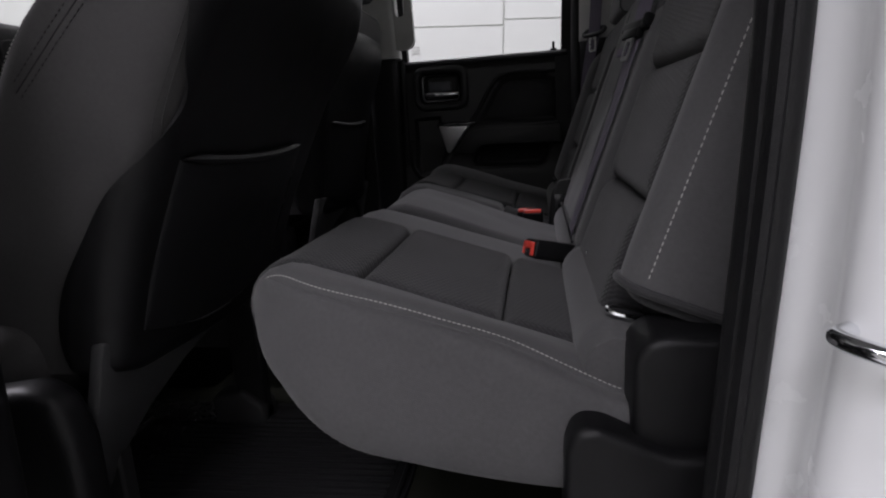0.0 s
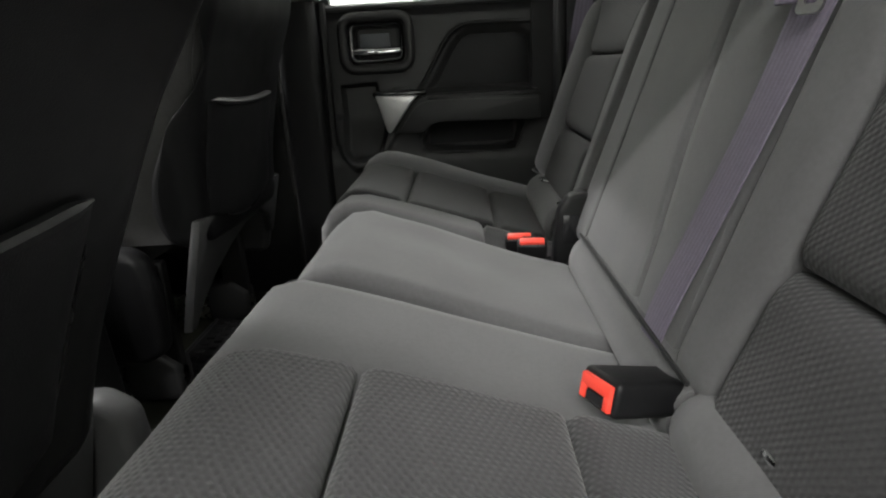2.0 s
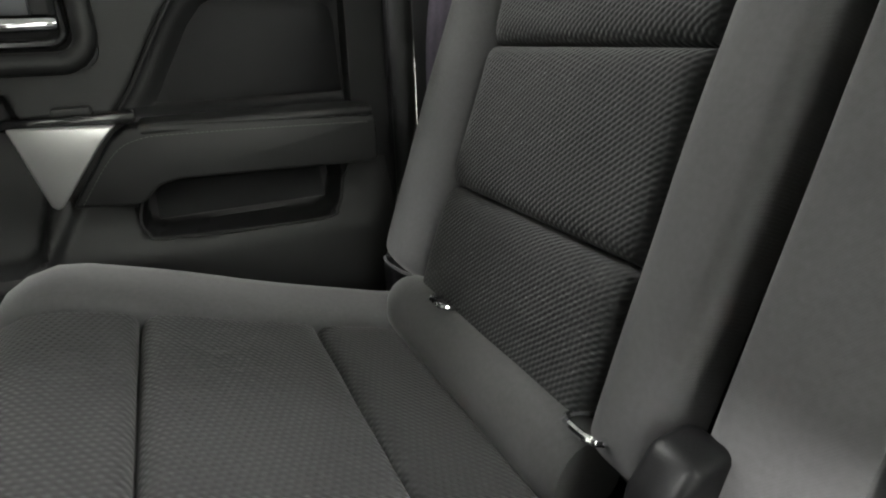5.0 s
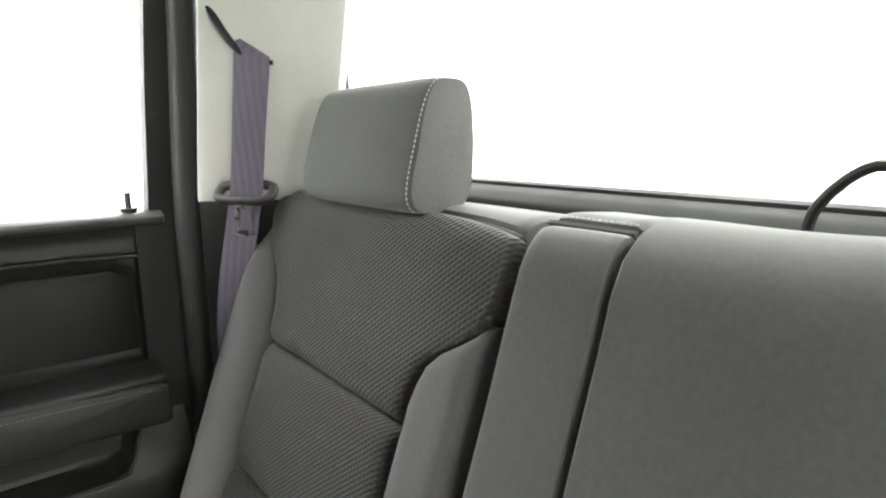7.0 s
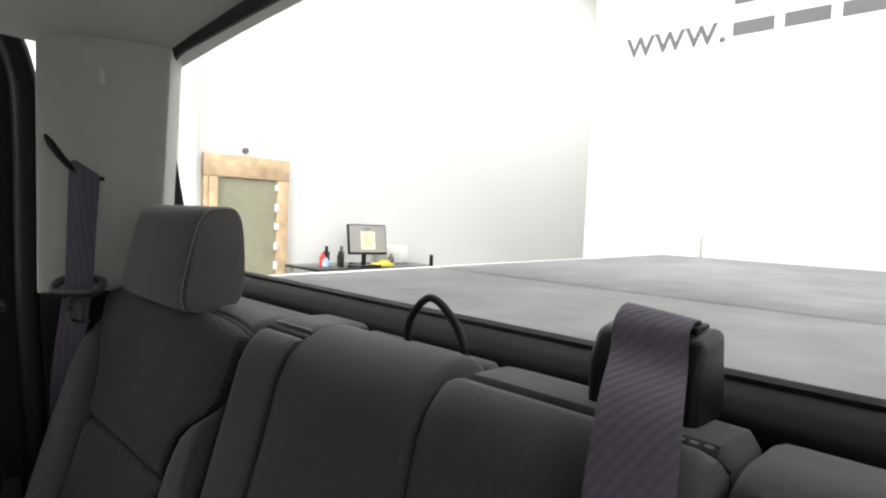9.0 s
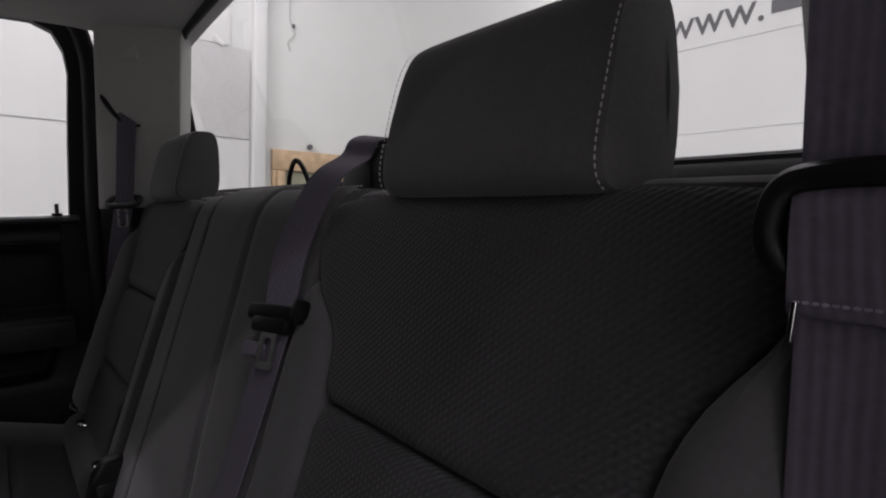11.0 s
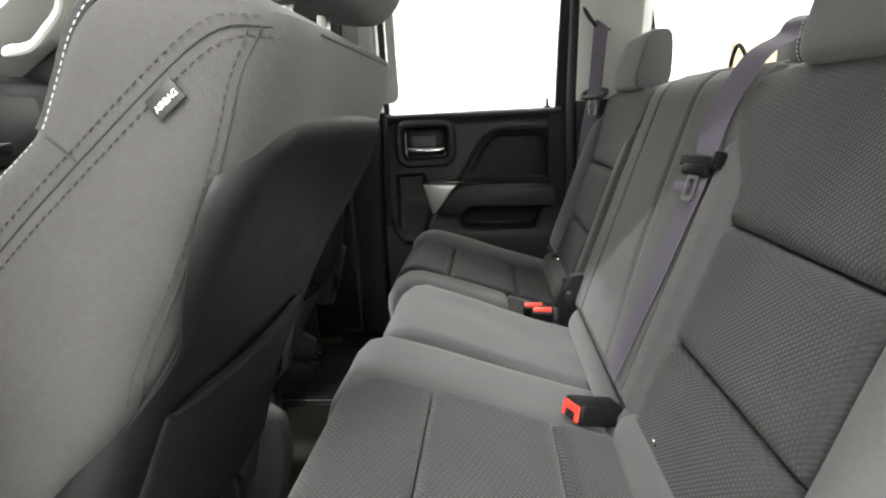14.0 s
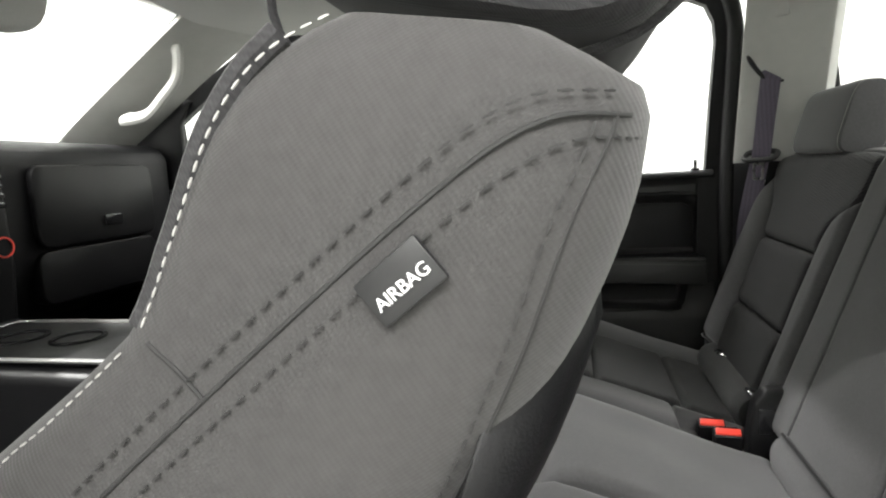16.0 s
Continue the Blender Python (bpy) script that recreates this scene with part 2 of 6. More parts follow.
def curve(*pts):
    """A smooth function through (t, value) pairs, in rising t."""
    ts, vs = np.array([p[0] for p in pts], float), np.array([p[1] for p in pts], float)
    d = np.gradient(vs, ts)

    def f(t):
        i = int(np.clip(np.searchsorted(ts, t) - 1, 0, len(ts) - 2))
        h = ts[i + 1] - ts[i]
        s = min(1, max(0, (t - ts[i]) / h))
        return float(vs[i] * (1 + 2 * s) * (1 - s) ** 2 + d[i] * h * s * (1 - s) ** 2 + vs[i + 1] * s * s * (3 - 2 * s) + d[i + 1] * h * s * s * (s - 1))

    return f


def round_poly(corners, n=7):
    """A closed outline with rounded corners; corners: x, y and radius each."""
    out = []
    m = len(corners)
    for k in range(m):
        p = Vector(corners[k][:2])
        a, b = (Vector(corners[k - 1][:2]) - p).normalized(), (Vector(corners[(k + 1) % m][:2]) - p).normalized()
        d = corners[k][2]
        for j in range(n + 1):
            s = j / n
            q = p + a * d * (1 - s) ** 2 + b * d * s**2
            out.append((q.x, q.y))
    return out


def rise(d, r):
    if r <= 0:
        return 1.0
    return math.sqrt(max(0.0, 1 - (1 - min(max(d / r, 0), 1)) ** 2))


def pad(S, ul, ur, vb, vt, lift=0.006, r=(0.012, 0.012, 0.012, 0.012), skirt=0.02, na=24, nb=24, crease=0.0, out=None):
    """A padded panel of upholstery on the surface S(u, v), between the edges ul(b), ur(b), vb(a), vt(a); it swells by lift inside its edges."""
    bm = bmesh.new()
    e = 1e-4
    grid, base = [], []

    def normal(u, v):
        p = Vector(S(u, v))
        n = (Vector(S(u + e, v)) - p).cross(Vector(S(u, v + e)) - p).normalized()
        return n if out is None or n.dot(Vector(out)) > 0 else -n

    for j in range(nb + 1):
        b = 0.5 - 0.5 * math.cos(math.pi * j / nb)
        row = []
        for i in range(na + 1):
            a = 0.5 - 0.5 * math.cos(math.pi * i / na)
            l, rr_, lo, hi = val(ul, b), val(ur, b), val(vb, a), val(vt, a)
            u, v = l + (rr_ - l) * a, lo + (hi - lo) * b
            w, h = abs(rr_ - l), abs(hi - lo)
            k = rise(a * w, r[0]) * rise((1 - a) * w, r[1]) * rise(b * h, r[2]) * rise((1 - b) * h, r[3])
            n = normal(u, v)
            p = Vector(S(u, v)) + n * (lift * k)
            if crease:
                p += n * (crease * k * noise.noise(Vector((u * 14, v * 14, l * 7))))
            row.append(bm.verts.new(p))
            if i in (0, na) or j in (0, nb):
                base.append((i, j, Vector(S(u, v)) - n * skirt))
        grid.append(row)
    for j in range(nb):
        for i in range(na):
            bm.faces.new((grid[j][i], grid[j][i + 1], grid[j + 1][i + 1], grid[j + 1][i]))
    low = {(i, j): bm.verts.new(p) for i, j, p in base}
    ring = [(i, 0) for i in range(na)] + [(na, j) for j in range(nb)] + [(i, nb) for i in range(na, 0, -1)] + [(0, j) for j in range(nb, 0, -1)]
    for k in range(len(ring)):
        (i, j), (i2, j2) = ring[k], ring[(k + 1) % len(ring)]
        bm.faces.new((grid[j][i], grid[j2][i2], low[i2, j2], low[i, j]))
    return bm


def tube(points, r, sides=8, closed=False, flat=1.0):
    bm = bmesh.new()
    pts = [Vector(p) for p in points]
    rings, up = [], None
    n = len(pts)
    for i, p in enumerate(pts):
        d = (pts[(i + 1) % n if closed else min(i + 1, n - 1)] - pts[(i - 1) % n if closed else max(i - 1, 0)]).normalized()
        if up is None:
            up = d.orthogonal().normalized()
        up = (up - d * up.dot(d)).normalized()
        side = d.cross(up)
        rings.append([bm.verts.new(p + (up * math.cos(2 * math.pi * k / sides) + side * math.sin(2 * math.pi * k / sides) * flat) * val(r, i / max(1, n - 1))) for k in range(sides)])
    for i in range(n if closed else n - 1):
        a, b = rings[i], rings[(i + 1) % n]
        for k in range(sides):
            bm.faces.new((a[k], a[(k + 1) % sides], b[(k + 1) % sides], b[k]))
    if not closed:
        bm.faces.new(rings[0][::-1])
        bm.faces.new(rings[-1])
    return bm


def smooth_line(points, n=40):
    """Points along a Catmull-Rom curve through the given ones."""
    p = [Vector(q) for q in points]
    p = [2 * p[0] - p[1]] + p + [2 * p[-1] - p[-2]]
    out = []
    seg = len(p) - 3
    for k in range(n + 1):
        t = k / n * seg
        i = min(int(t), seg - 1)
        s = t - i
        a, b, c, d = p[i : i + 4]
        out.append(0.5 * (2 * b + (c - a) * s + (2 * a - 5 * b + 4 * c - d) * s * s + (3 * b - a - 3 * c + d) * s**3))
    return out


def box(x0, x1, y0, y1, z0, z1, bevel=0.0, seg=3, m=None):
    bm = bmesh.new()
    bmesh.ops.create_cube(bm, size=1)
    for v in bm.verts:
        v.co = Vector((x0 + (v.co.x + 0.5) * (x1 - x0), y0 + (v.co.y + 0.5) * (y1 - y0), z0 + (v.co.z + 0.5) * (z1 - z0)))
    if bevel:
        bmesh.ops.bevel(bm, geom=bm.edges[:], offset=bevel, segments=seg, profile=0.5, affect="EDGES", clamp_overlap=True)
    if m is not None:
        bm.transform(m)
    return bm


def prism(poly, lo, hi, axis="y", bevel=0.0, seg=3):
    """A closed outline pushed through from lo to hi along an axis; the outline lies in the two other axes."""
    bm = bmesh.new()

    def place(a, b, c):
        return {"y": (a, c, b), "x": (c, a, b), "z": (a, b, c)}[axis]

    v0 = [bm.verts.new(place(a, b, lo)) for a, b in poly]
    v1 = [bm.verts.new(place(a, b, hi)) for a, b in poly]
    bm.faces.new(v0)
    bm.faces.new(v1[::-1])
    for i in range(len(poly)):
        j = (i + 1) % len(poly)
        bm.faces.new((v0[i], v0[j], v1[j], v1[i]))
    bmesh.ops.recalc_face_normals(bm, faces=bm.faces[:])
    if bevel:
        bmesh.ops.bevel(bm, geom=bm.edges[:], offset=bevel, segments=seg, profile=0.5, affect="EDGES", clamp_overlap=True)
    return bm


def rounded(x0, x1, z0, z1, r, n=5):
    pts = []
    for cx, cz, a0 in ((x1 - r, z1 - r, 0), (x0 + r, z1 - r, 90), (x0 + r, z0 + r, 180), (x1 - r, z0 + r, 270)):
        pts += [(cx + r * math.cos(radians(a0 + 90 * k / n)), cz + r * math.sin(radians(a0 + 90 * k / n))) for k in range(n + 1)]
    return pts


def frame_ring(outer, inner, lo, hi, axis="y", bevel=0.0):
    """A flat ring between two outlines of equal count, from lo to hi along an axis."""
    bm = bmesh.new()

    def place(a, b, c):
        return {"y": (a, c, b), "x": (c, a, b), "z": (a, b, c)}[axis]

    loops = [[bm.verts.new(place(a, b, c)) for a, b in o] for o, c in ((outer, lo), (outer, hi), (inner, hi), (inner, lo))]
    n = len(outer)
    for k in range(4):
        a, b = loops[k], loops[(k + 1) % 4]
        for i in range(n):
            bm.faces.new((a[i], a[(i + 1) % n], b[(i + 1) % n], b[i]))
    bmesh.ops.recalc_face_normals(bm, faces=bm.faces[:])
    return bm


def ribbon(points, across, width, thick=0.0016):
    """A flat band along points; across: the direction of its width, one for all or one for each point."""
    bm = bmesh.new()
    pts = [Vector(p) for p in points]
    prev = None
    for i, p in enumerate(pts):
        d = (pts[min(i + 1, len(pts) - 1)] - pts[max(i - 1, 0)]).normalized()
        w = Vector(across(i / (len(pts) - 1)) if callable(across) else across)
        w = (w - d * w.dot(d)).normalized()
        n = d.cross(w)
        ring = [bm.verts.new(p + w * width * s + n * thick * t) for s, t in ((-0.5, -0.4), (-0.46, -0.5), (0.46, -0.5), (0.5, -0.4), (0.5, 0.4), (0.46, 0.5), (-0.46, 0.5), (-0.5, 0.4))]
        if prev:
            for k in range(8):
                bm.faces.new((prev[k], prev[(k + 1) % 8], ring[(k + 1) % 8], ring[k]))
        else:
            bm.faces.new(ring[::-1])
        prev = ring
    bm.faces.new(prev)
    return bm


def stitches(points, length=0.0055, gap=0.003, r=0.0011):
    """Thread along a line: short raised stitches."""
    bm = bmesh.new()
    pts = [Vector(p) for p in points]
    acc = [0.0]
    for a, b in zip(pts, pts[1:]):
        acc.append(acc[-1] + (b - a).length)

    def at(s):
        i = int(np.clip(np.searchsorted(acc, s) - 1, 0, len(pts) - 2))
        return pts[i].lerp(pts[i + 1], (s - acc[i]) / max(1e-9, acc[i + 1] - acc[i]))

    s = 0.0
    while s + length < acc[-1]:
        a, b = at(s), at(s + length)
        d = (b - a).normalized()
        u = d.orthogonal().normalized()
        w = d.cross(u)
        ends = []
        for p, k in ((a, 0.55), (a.lerp(b, 0.5), 1.0), (b, 0.55)):
            ends.append([bm.verts.new(p + (u * math.cos(q) + w * math.sin(q)) * r * k) for q in (0.0, 1.571, 3.142, 4.712)])
        for e0, e1 in zip(ends, ends[1:]):
            for k in range(4):
                bm.faces.new((e0[k], e0[(k + 1) % 4], e1[(k + 1) % 4], e1[k]))
        bm.faces.new(ends[0][::-1])
        bm.faces.new(ends[-1])
        s += length + gap
    return bm


def joined(*bms):
    out = bmesh.new()
    for b in bms:
        me = bpy.data.meshes.new("scratch")
        b.to_mesh(me)
        b.free()
        out.from_mesh(me)
        bpy.data.meshes.remove(me)
    return out


def loft(sections, cap=True):
    """A skin over closed rings of equal count."""
    bm = bmesh.new()
    rings = [[bm.verts.new(p) for p in s] for s in sections]
    n = len(rings[0])
    for a, b in zip(rings, rings[1:]):
        for i in range(n):
            bm.faces.new((a[i], a[(i + 1) % n], b[(i + 1) % n], b[i]))
    if cap:
        bm.faces.new(rings[0][::-1])
        bm.faces.new(rings[-1])
    return bm


def poly_depth(px, pz, poly):
    """Signed distance, in metres, of grid points from a closed outline; positive inside."""
    d = np.full(px.shape, 1e9)
    inside = np.zeros(px.shape, bool)
    n = len(poly)
    for i in range(n):
        (x1, z1), (x2, z2) = poly[i], poly[(i + 1) % n]
        ex, ez = x2 - x1, z2 - z1
        t = np.clip(((px - x1) * ex + (pz - z1) * ez) / (ex * ex + ez * ez), 0, 1)
        d = np.minimum(d, np.hypot(px - x1 - t * ex, pz - z1 - t * ez))
        if z1 != z2:
            cond = (z1 > pz) != (z2 > pz)
            inside ^= cond & (px < ex * (pz - z1) / ez + x1)
    return np.where(inside, d, -d)


def step(d, soft):
    t = np.clip(d / soft * 0.5 + 0.5, 0, 1)
    return t * t * (3 - 2 * t)


def sheet(xs, zs, ys, back):
    """A moulded panel: a grid in x and z whose y is ys, closed to a back at y = back."""
    nz, nx = ys.shape
    verts = [(float(xs[i]), float(ys[j, i]), float(zs[j])) for j in range(nz) for i in range(nx)]
    faces = [(j * nx + i, j * nx + i + 1, (j + 1) * nx + i + 1, (j + 1) * nx + i) for j in range(nz - 1) for i in range(nx - 1)]
    ring = [i for i in range(nx)] + [j * nx + nx - 1 for j in range(1, nz)] + [(nz - 1) * nx + i for i in range(nx - 2, -1, -1)] + [j * nx for j in range(nz - 2, 0, -1)]
    k0 = len(verts)
    verts += [(verts[r][0], back, verts[r][2]) for r in ring]
    m = len(ring)
    faces += [(ring[k], ring[(k + 1) % m], k0 + (k + 1) % m, k0 + k) for k in range(m)]
    faces.append(tuple(k0 + k for k in range(m)))
    me = bpy.data.meshes.new("scratch")
    me.from_pydata(verts, [], faces)
    bm = bmesh.new()
    bm.from_mesh(me)
    bpy.data.meshes.remove(me)
    return bm


def writing(name, text, size, m, mat, parent, extrude=0.002):
    c = bpy.data.curves.new(name, "FONT")
    c.body, c.size, c.extrude = text, size, extrude
    c.align_x, c.align_y = "CENTER", "CENTER"
    tmp = new(name, c)
    bpy.context.view_layer.update()
    me = bpy.data.meshes.new_from_object(tmp.evaluated_get(bpy.context.evaluated_depsgraph_get()))
    bpy.data.objects.remove(tmp)
    bpy.data.curves.remove(c)
    me.transform(m)
    me.materials.clear()
    me.materials.append(M[mat])
    ob = new(name, me)
    ob.parent = parent
    if parent.data is None:
        ob.matrix_parent_inverse = parent.matrix_basis.inverted()
    return ob


MID = 0.02  # the truck's middle line in y


def mirrored(y):
    return 2 * MID - y


# ---- setting: the hall ----
def hall_box(name, x0, x1, y0, y1, z0, z1, mat, label, category):
    return single(name, box(x0, x1, y0, y1, z0, z1), mat, label, category, kind="structure", cab=False)


SIDE_Y, REAR_X, SIGN_X = 5.3, 9.2, 4.62
hall_box("floor", -13, REAR_X + 0.3, -6, SIDE_Y + 0.3, GROUND - 0.2, GROUND, "concrete", "grey concrete workshop floor", "floor")
hall_box("wall_side", -13, REAR_X + 0.3, SIDE_Y, SIDE_Y + 0.25, GROUND, 5.6, "wall", "white painted workshop side wall", "wall")
hall_box("wall_rear", REAR_X, REAR_X + 0.25, -6, SIDE_Y, GROUND, 5.6, "wall", "white workshop wall with web address", "wall")
hall_box("wall_near", -13, REAR_X, -6.25, -6, GROUND, 5.6, "wall", "plain white workshop wall", "wall")
hall_box("wall_front", -13.25, -13, -6.25, SIDE_Y + 0.25, GROUND, 5.6, "wall", "plain white workshop end wall", "wall")
hall_box("ceiling", -13.25, REAR_X + 0.3, -6.25, SIDE_Y + 0.3, 5.6, 5.8, "ceiling", "white workshop ceiling deck", "ceiling")

# side wall cladding: large white sheets with open joints
wall_ob = bpy.data.objects["wall_side"]
sign_wall = single("wall_partition", box(SIGN_X, SIGN_X + 0.2, -6, 2.62, GROUND, 5.6, 0.01, 1), "wall", "white workshop partition wall with web address", "wall", kind="structure", cab=False)
for x0, x1, z0, z1 in ((-4.2, -1.9, GROUND, 1.50), (-1.89, -0.505, GROUND, 1.52), (-0.495, 0.95, GROUND, 1.575), (0.96, 1.90, GROUND, 1.58), (-4.2, -1.9, 1.51, 3.6), (-1.89, -0.505, 1.53, 3.6), (-0.495, 0.95, 1.585, 3.6)):
    part("panel", box(x0 + 0.004, x1 - 0.004, SIDE_Y - 0.014, SIDE_Y - 0.002, z0 + 0.004, z1 - 0.004, 0.002, 1), "wall_panel", wall_ob)
# this panel lies in shadow, painted here as a greyer colour
part("panel", box(0.964, 1.896, SIDE_Y - 0.014, SIDE_Y - 0.002, 1.594, 2.496, 0.002, 1), "wall_panel_shaded", wall_ob, "wall panel with shade put into its colour")
part("panel", box(0.964, 1.70, SIDE_Y - 0.010, SIDE_Y - 0.002, 2.506, 3.6, 0.002, 1), "wall_panel", wall_ob)
part("loose_strip", box(-0.06, 0.06, -0.006, 0.006, -0.02, 0.02, 0.003, 1, Matrix.Translation((1.58, SIDE_Y - 0.03, 2.53)) @ pose(0, 0, 0, 20, 35, 0)), "paper", wall_ob, "torn white edge strip")
column = single("column", box(1.915, 2.045, SIDE_Y - 0.10, SIDE_Y, GROUND, 5.6, 0.01), "wall_panel", "white boxed steel column on the wall", "column", kind="structure", cab=False)
corner = single("column", box(REAR_X - 0.20, REAR_X, SIDE_Y - 0.3, SIDE_Y, GROUND, 5.6, 0.01), "wall_panel", "white boxed column in the corner", "column", kind="structure", cab=False)

# doorway with rough timber surround
dw = thing("door_1", (2.6, SIDE_Y, GROUND), "olive door in a rough pale timber surround", "door", kind="structure", cab=False)
part("lintel", box(2.13, 3.05, SIDE_Y - 0.05, SIDE_Y + 0.01, 1.305, 1.522, 0.008, 2), "wood", dw, "rough pale timber lintel")
part("jamb", box(2.135, 2.18, SIDE_Y - 0.05, SIDE_Y + 0.01, GROUND, 1.30, 0.005, 2), "wood", dw)
part("jamb", box(2.185, 2.265, SIDE_Y - 0.075, SIDE_Y - 0.005, GROUND, 1.298, 0.005, 2), "wood", dw)
part("jamb", box(2.92, 3.045, SIDE_Y - 0.05, SIDE_Y + 0.01, GROUND, 1.30, 0.005, 2), "wood", dw)
part("door_leaf", box(2.27, 2.915, SIDE_Y - 0.02, SIDE_Y + 0.01, GROUND, 1.296, 0.003, 1), "board", dw, "flat olive grey door leaf")
rng = random.Random(3)
for k in range(9):
    zk = 1.26 - 0.2 * k
    part("foam_patch", box(2.895, 2.925 + 0.006 * (k % 3), SIDE_Y - 0.055, SIDE_Y - 0.02, zk - 0.05 - 0.06 * rng.random(), zk, 0.01, 2), "paper", dw, "pale crumbly foam")
single("wall_socket", tube([(2.565, SIDE_Y - 0.03, 1.58), (2.565, SIDE_Y, 1.58)], 0.030, 12), "ink", "small round dark fitting on the wall", "fitting", cab=False)
single("wall_cable", tube(smooth_line([(2.32, SIDE_Y - 0.01, 3.2), (2.32, SIDE_Y - 0.01, 2.9), (2.37, SIDE_Y - 0.01, 2.76), (2.30, SIDE_Y - 0.01, 2.66), (2.33, SIDE_Y - 0.01, 2.58)]), 0.005, 6), "joint", "grey cable hanging down the wall", "cable", cab=False)
part("cable_clip", box(2.345, 2.375, SIDE_Y - 0.025, SIDE_Y, 2.82, 2.86, 0.004, 1), "ink", bpy.data.objects["wall_cable"])
vent = thing("wall_hatch", (SIGN_X, 1.8, 0.5), "pale low rectangular hatch in the wall", "hatch", cab=False)
part("hatch_frame", box(SIGN_X - 0.03, SIGN_X, 1.53, 2.10, 0.30, 0.925, 0.008, 2), "joint", vent)
part("hatch_leaf", box(SIGN_X - 0.04, SIGN_X - 0.01, 1.55, 2.08, 0.32, 0.905, 0.005, 2), "wall_panel", vent)

# sign lettering on the partition
sign = thing("wall_sign", (SIGN_X - 0.02, 1.0, 2.6), "dark grey web address lettering on the white wall", "sign", cab=False)
turn = Matrix(((0, 0, -1, 0), (-1, 0, 0, 0), (0, 1, 0, 0), (0, 0, 0, 1)))
writing("letters", "www.", 0.36, Matrix.Translation((SIGN_X - 0.01, 1.865, 2.575)) @ turn, "ink", sign)
for k in range(5):
    yk = 1.40 - k * 0.36
    part("lettering_bar", box(SIGN_X - 0.012, SIGN_X - 0.002, yk - 0.29, yk, 2.50, 2.60), "ink", sign)
    part("lettering_bar", box(SIGN_X - 0.012, SIGN_X - 0.002, yk - 0.29, yk, 2.74, 2.84), "ink", sign)
for z0, z1 in ((GROUND, 0.28), (0.93, 1.62), (1.63, 2.355), (2.365, 3.1), (3.11, 3.9)):
    part("panel", box(SIGN_X - 0.006, SIGN_X - 0.001, -5.9, 2.60, z0 + 0.003, z1 - 0.003), "wall_panel", sign_wall)

# desk and what stands on it
DZ = 0.43
desk = thing("desk", (3.8, 4.9, GROUND), "black topped work desk against the white wall", "desk", cab=False)
part("desktop", box(3.02, 4.62, 4.60, 5.24, DZ - 0.03, DZ, 0.006, 2), "gloss", desk)
for dx in (3.06, 4.55):
    for dy in (4.64, 5.17):
        part("leg", box(dx, dx + 0.03, dy, dy + 0.03, GROUND, DZ - 0.03, 0.004, 1), "steel", desk)
part("crossbar", box(3.09, 4.55, 5.17, 5.19, -0.2, -0.16, 0.003, 1), "steel", desk)
part("brace", tube([(3.2, 4.66, 0.0), (3.6, 4.66, DZ - 0.03)], 0.010, 6), "rubber", desk)
part("end_post", box(4.58, 4.615, 4.62, 4.655, DZ, DZ + 0.12, 0.004, 1), "plastic", desk)
part("lower_shelf", box(3.09, 4.58, 4.64, 5.20, GROUND + 0.6, GROUND + 0.62, 0.003, 1), "board", desk)
mon = thing("monitor", (3.85, 4.95, DZ), "black framed monitor showing a pale page", "monitor", cab=False)
tilt = Matrix.Translation((3.84, 4.90, DZ + 0.285)) @ pose(0, 0, 0, 0, 0, -14) @ pose(0, 0, 0, -12, 0, 0) @ Matrix.Scale(1.12, 4)
part("casing", box(-0.205, 0.205, -0.012, 0.03, -0.150, 0.150, 0.006, 2, tilt), "plastic", mon)
part("screen", box(-0.192, 0.192, -0.016, -0.011, -0.132, 0.138, 0, 1, tilt), "screen", mon, "lit pale screen")
part("page", box(-0.075, 0.075, -0.018, -0.0155, -0.10, 0.075, 0, 1, tilt), "page", mon, "cream document page")
part("page_bar", joined(*[box(-0.055 + 0.012 * (k % 2), 0.055 - 0.014 * (k % 3), -0.0205, -0.0175, 0.05 - 0.024 * k, 0.058 - 0.024 * k, 0, 1, tilt) for k in range(6)], box(-0.035, 0.035, -0.019, -0.0165, 0.098, 0.108, 0, 1, tilt)), "ink", mon)
part("foot", box(3.74, 3.98, 4.92, 5.10, DZ, DZ + 0.015, 0.004, 1), "gloss", mon)
part("neck", box(3.84, 3.89, 4.97, 5.0, DZ + 0.01, DZ + 0.2, 0.004, 1), "gloss", mon)
single("keyboard", box(3.50, 3.86, 4.66, 4.80, DZ, DZ + 0.02, 0.005, 2), "gloss", "black keyboard on the desk", "keyboard", cab=False)
single("note_pad", box(3.82, 4.06, 4.68, 4.80, DZ + 0.001, DZ + 0.03, 0.003, 1), "yellow", "yellow note pad on the desk", "note pad", cab=False)
single("note_pad", box(4.0, 4.12, 4.82, 4.9, DZ + 0.001, DZ + 0.05, 0.003, 1), "yellow", "yellow stack of cards on the desk", "cards", cab=False)
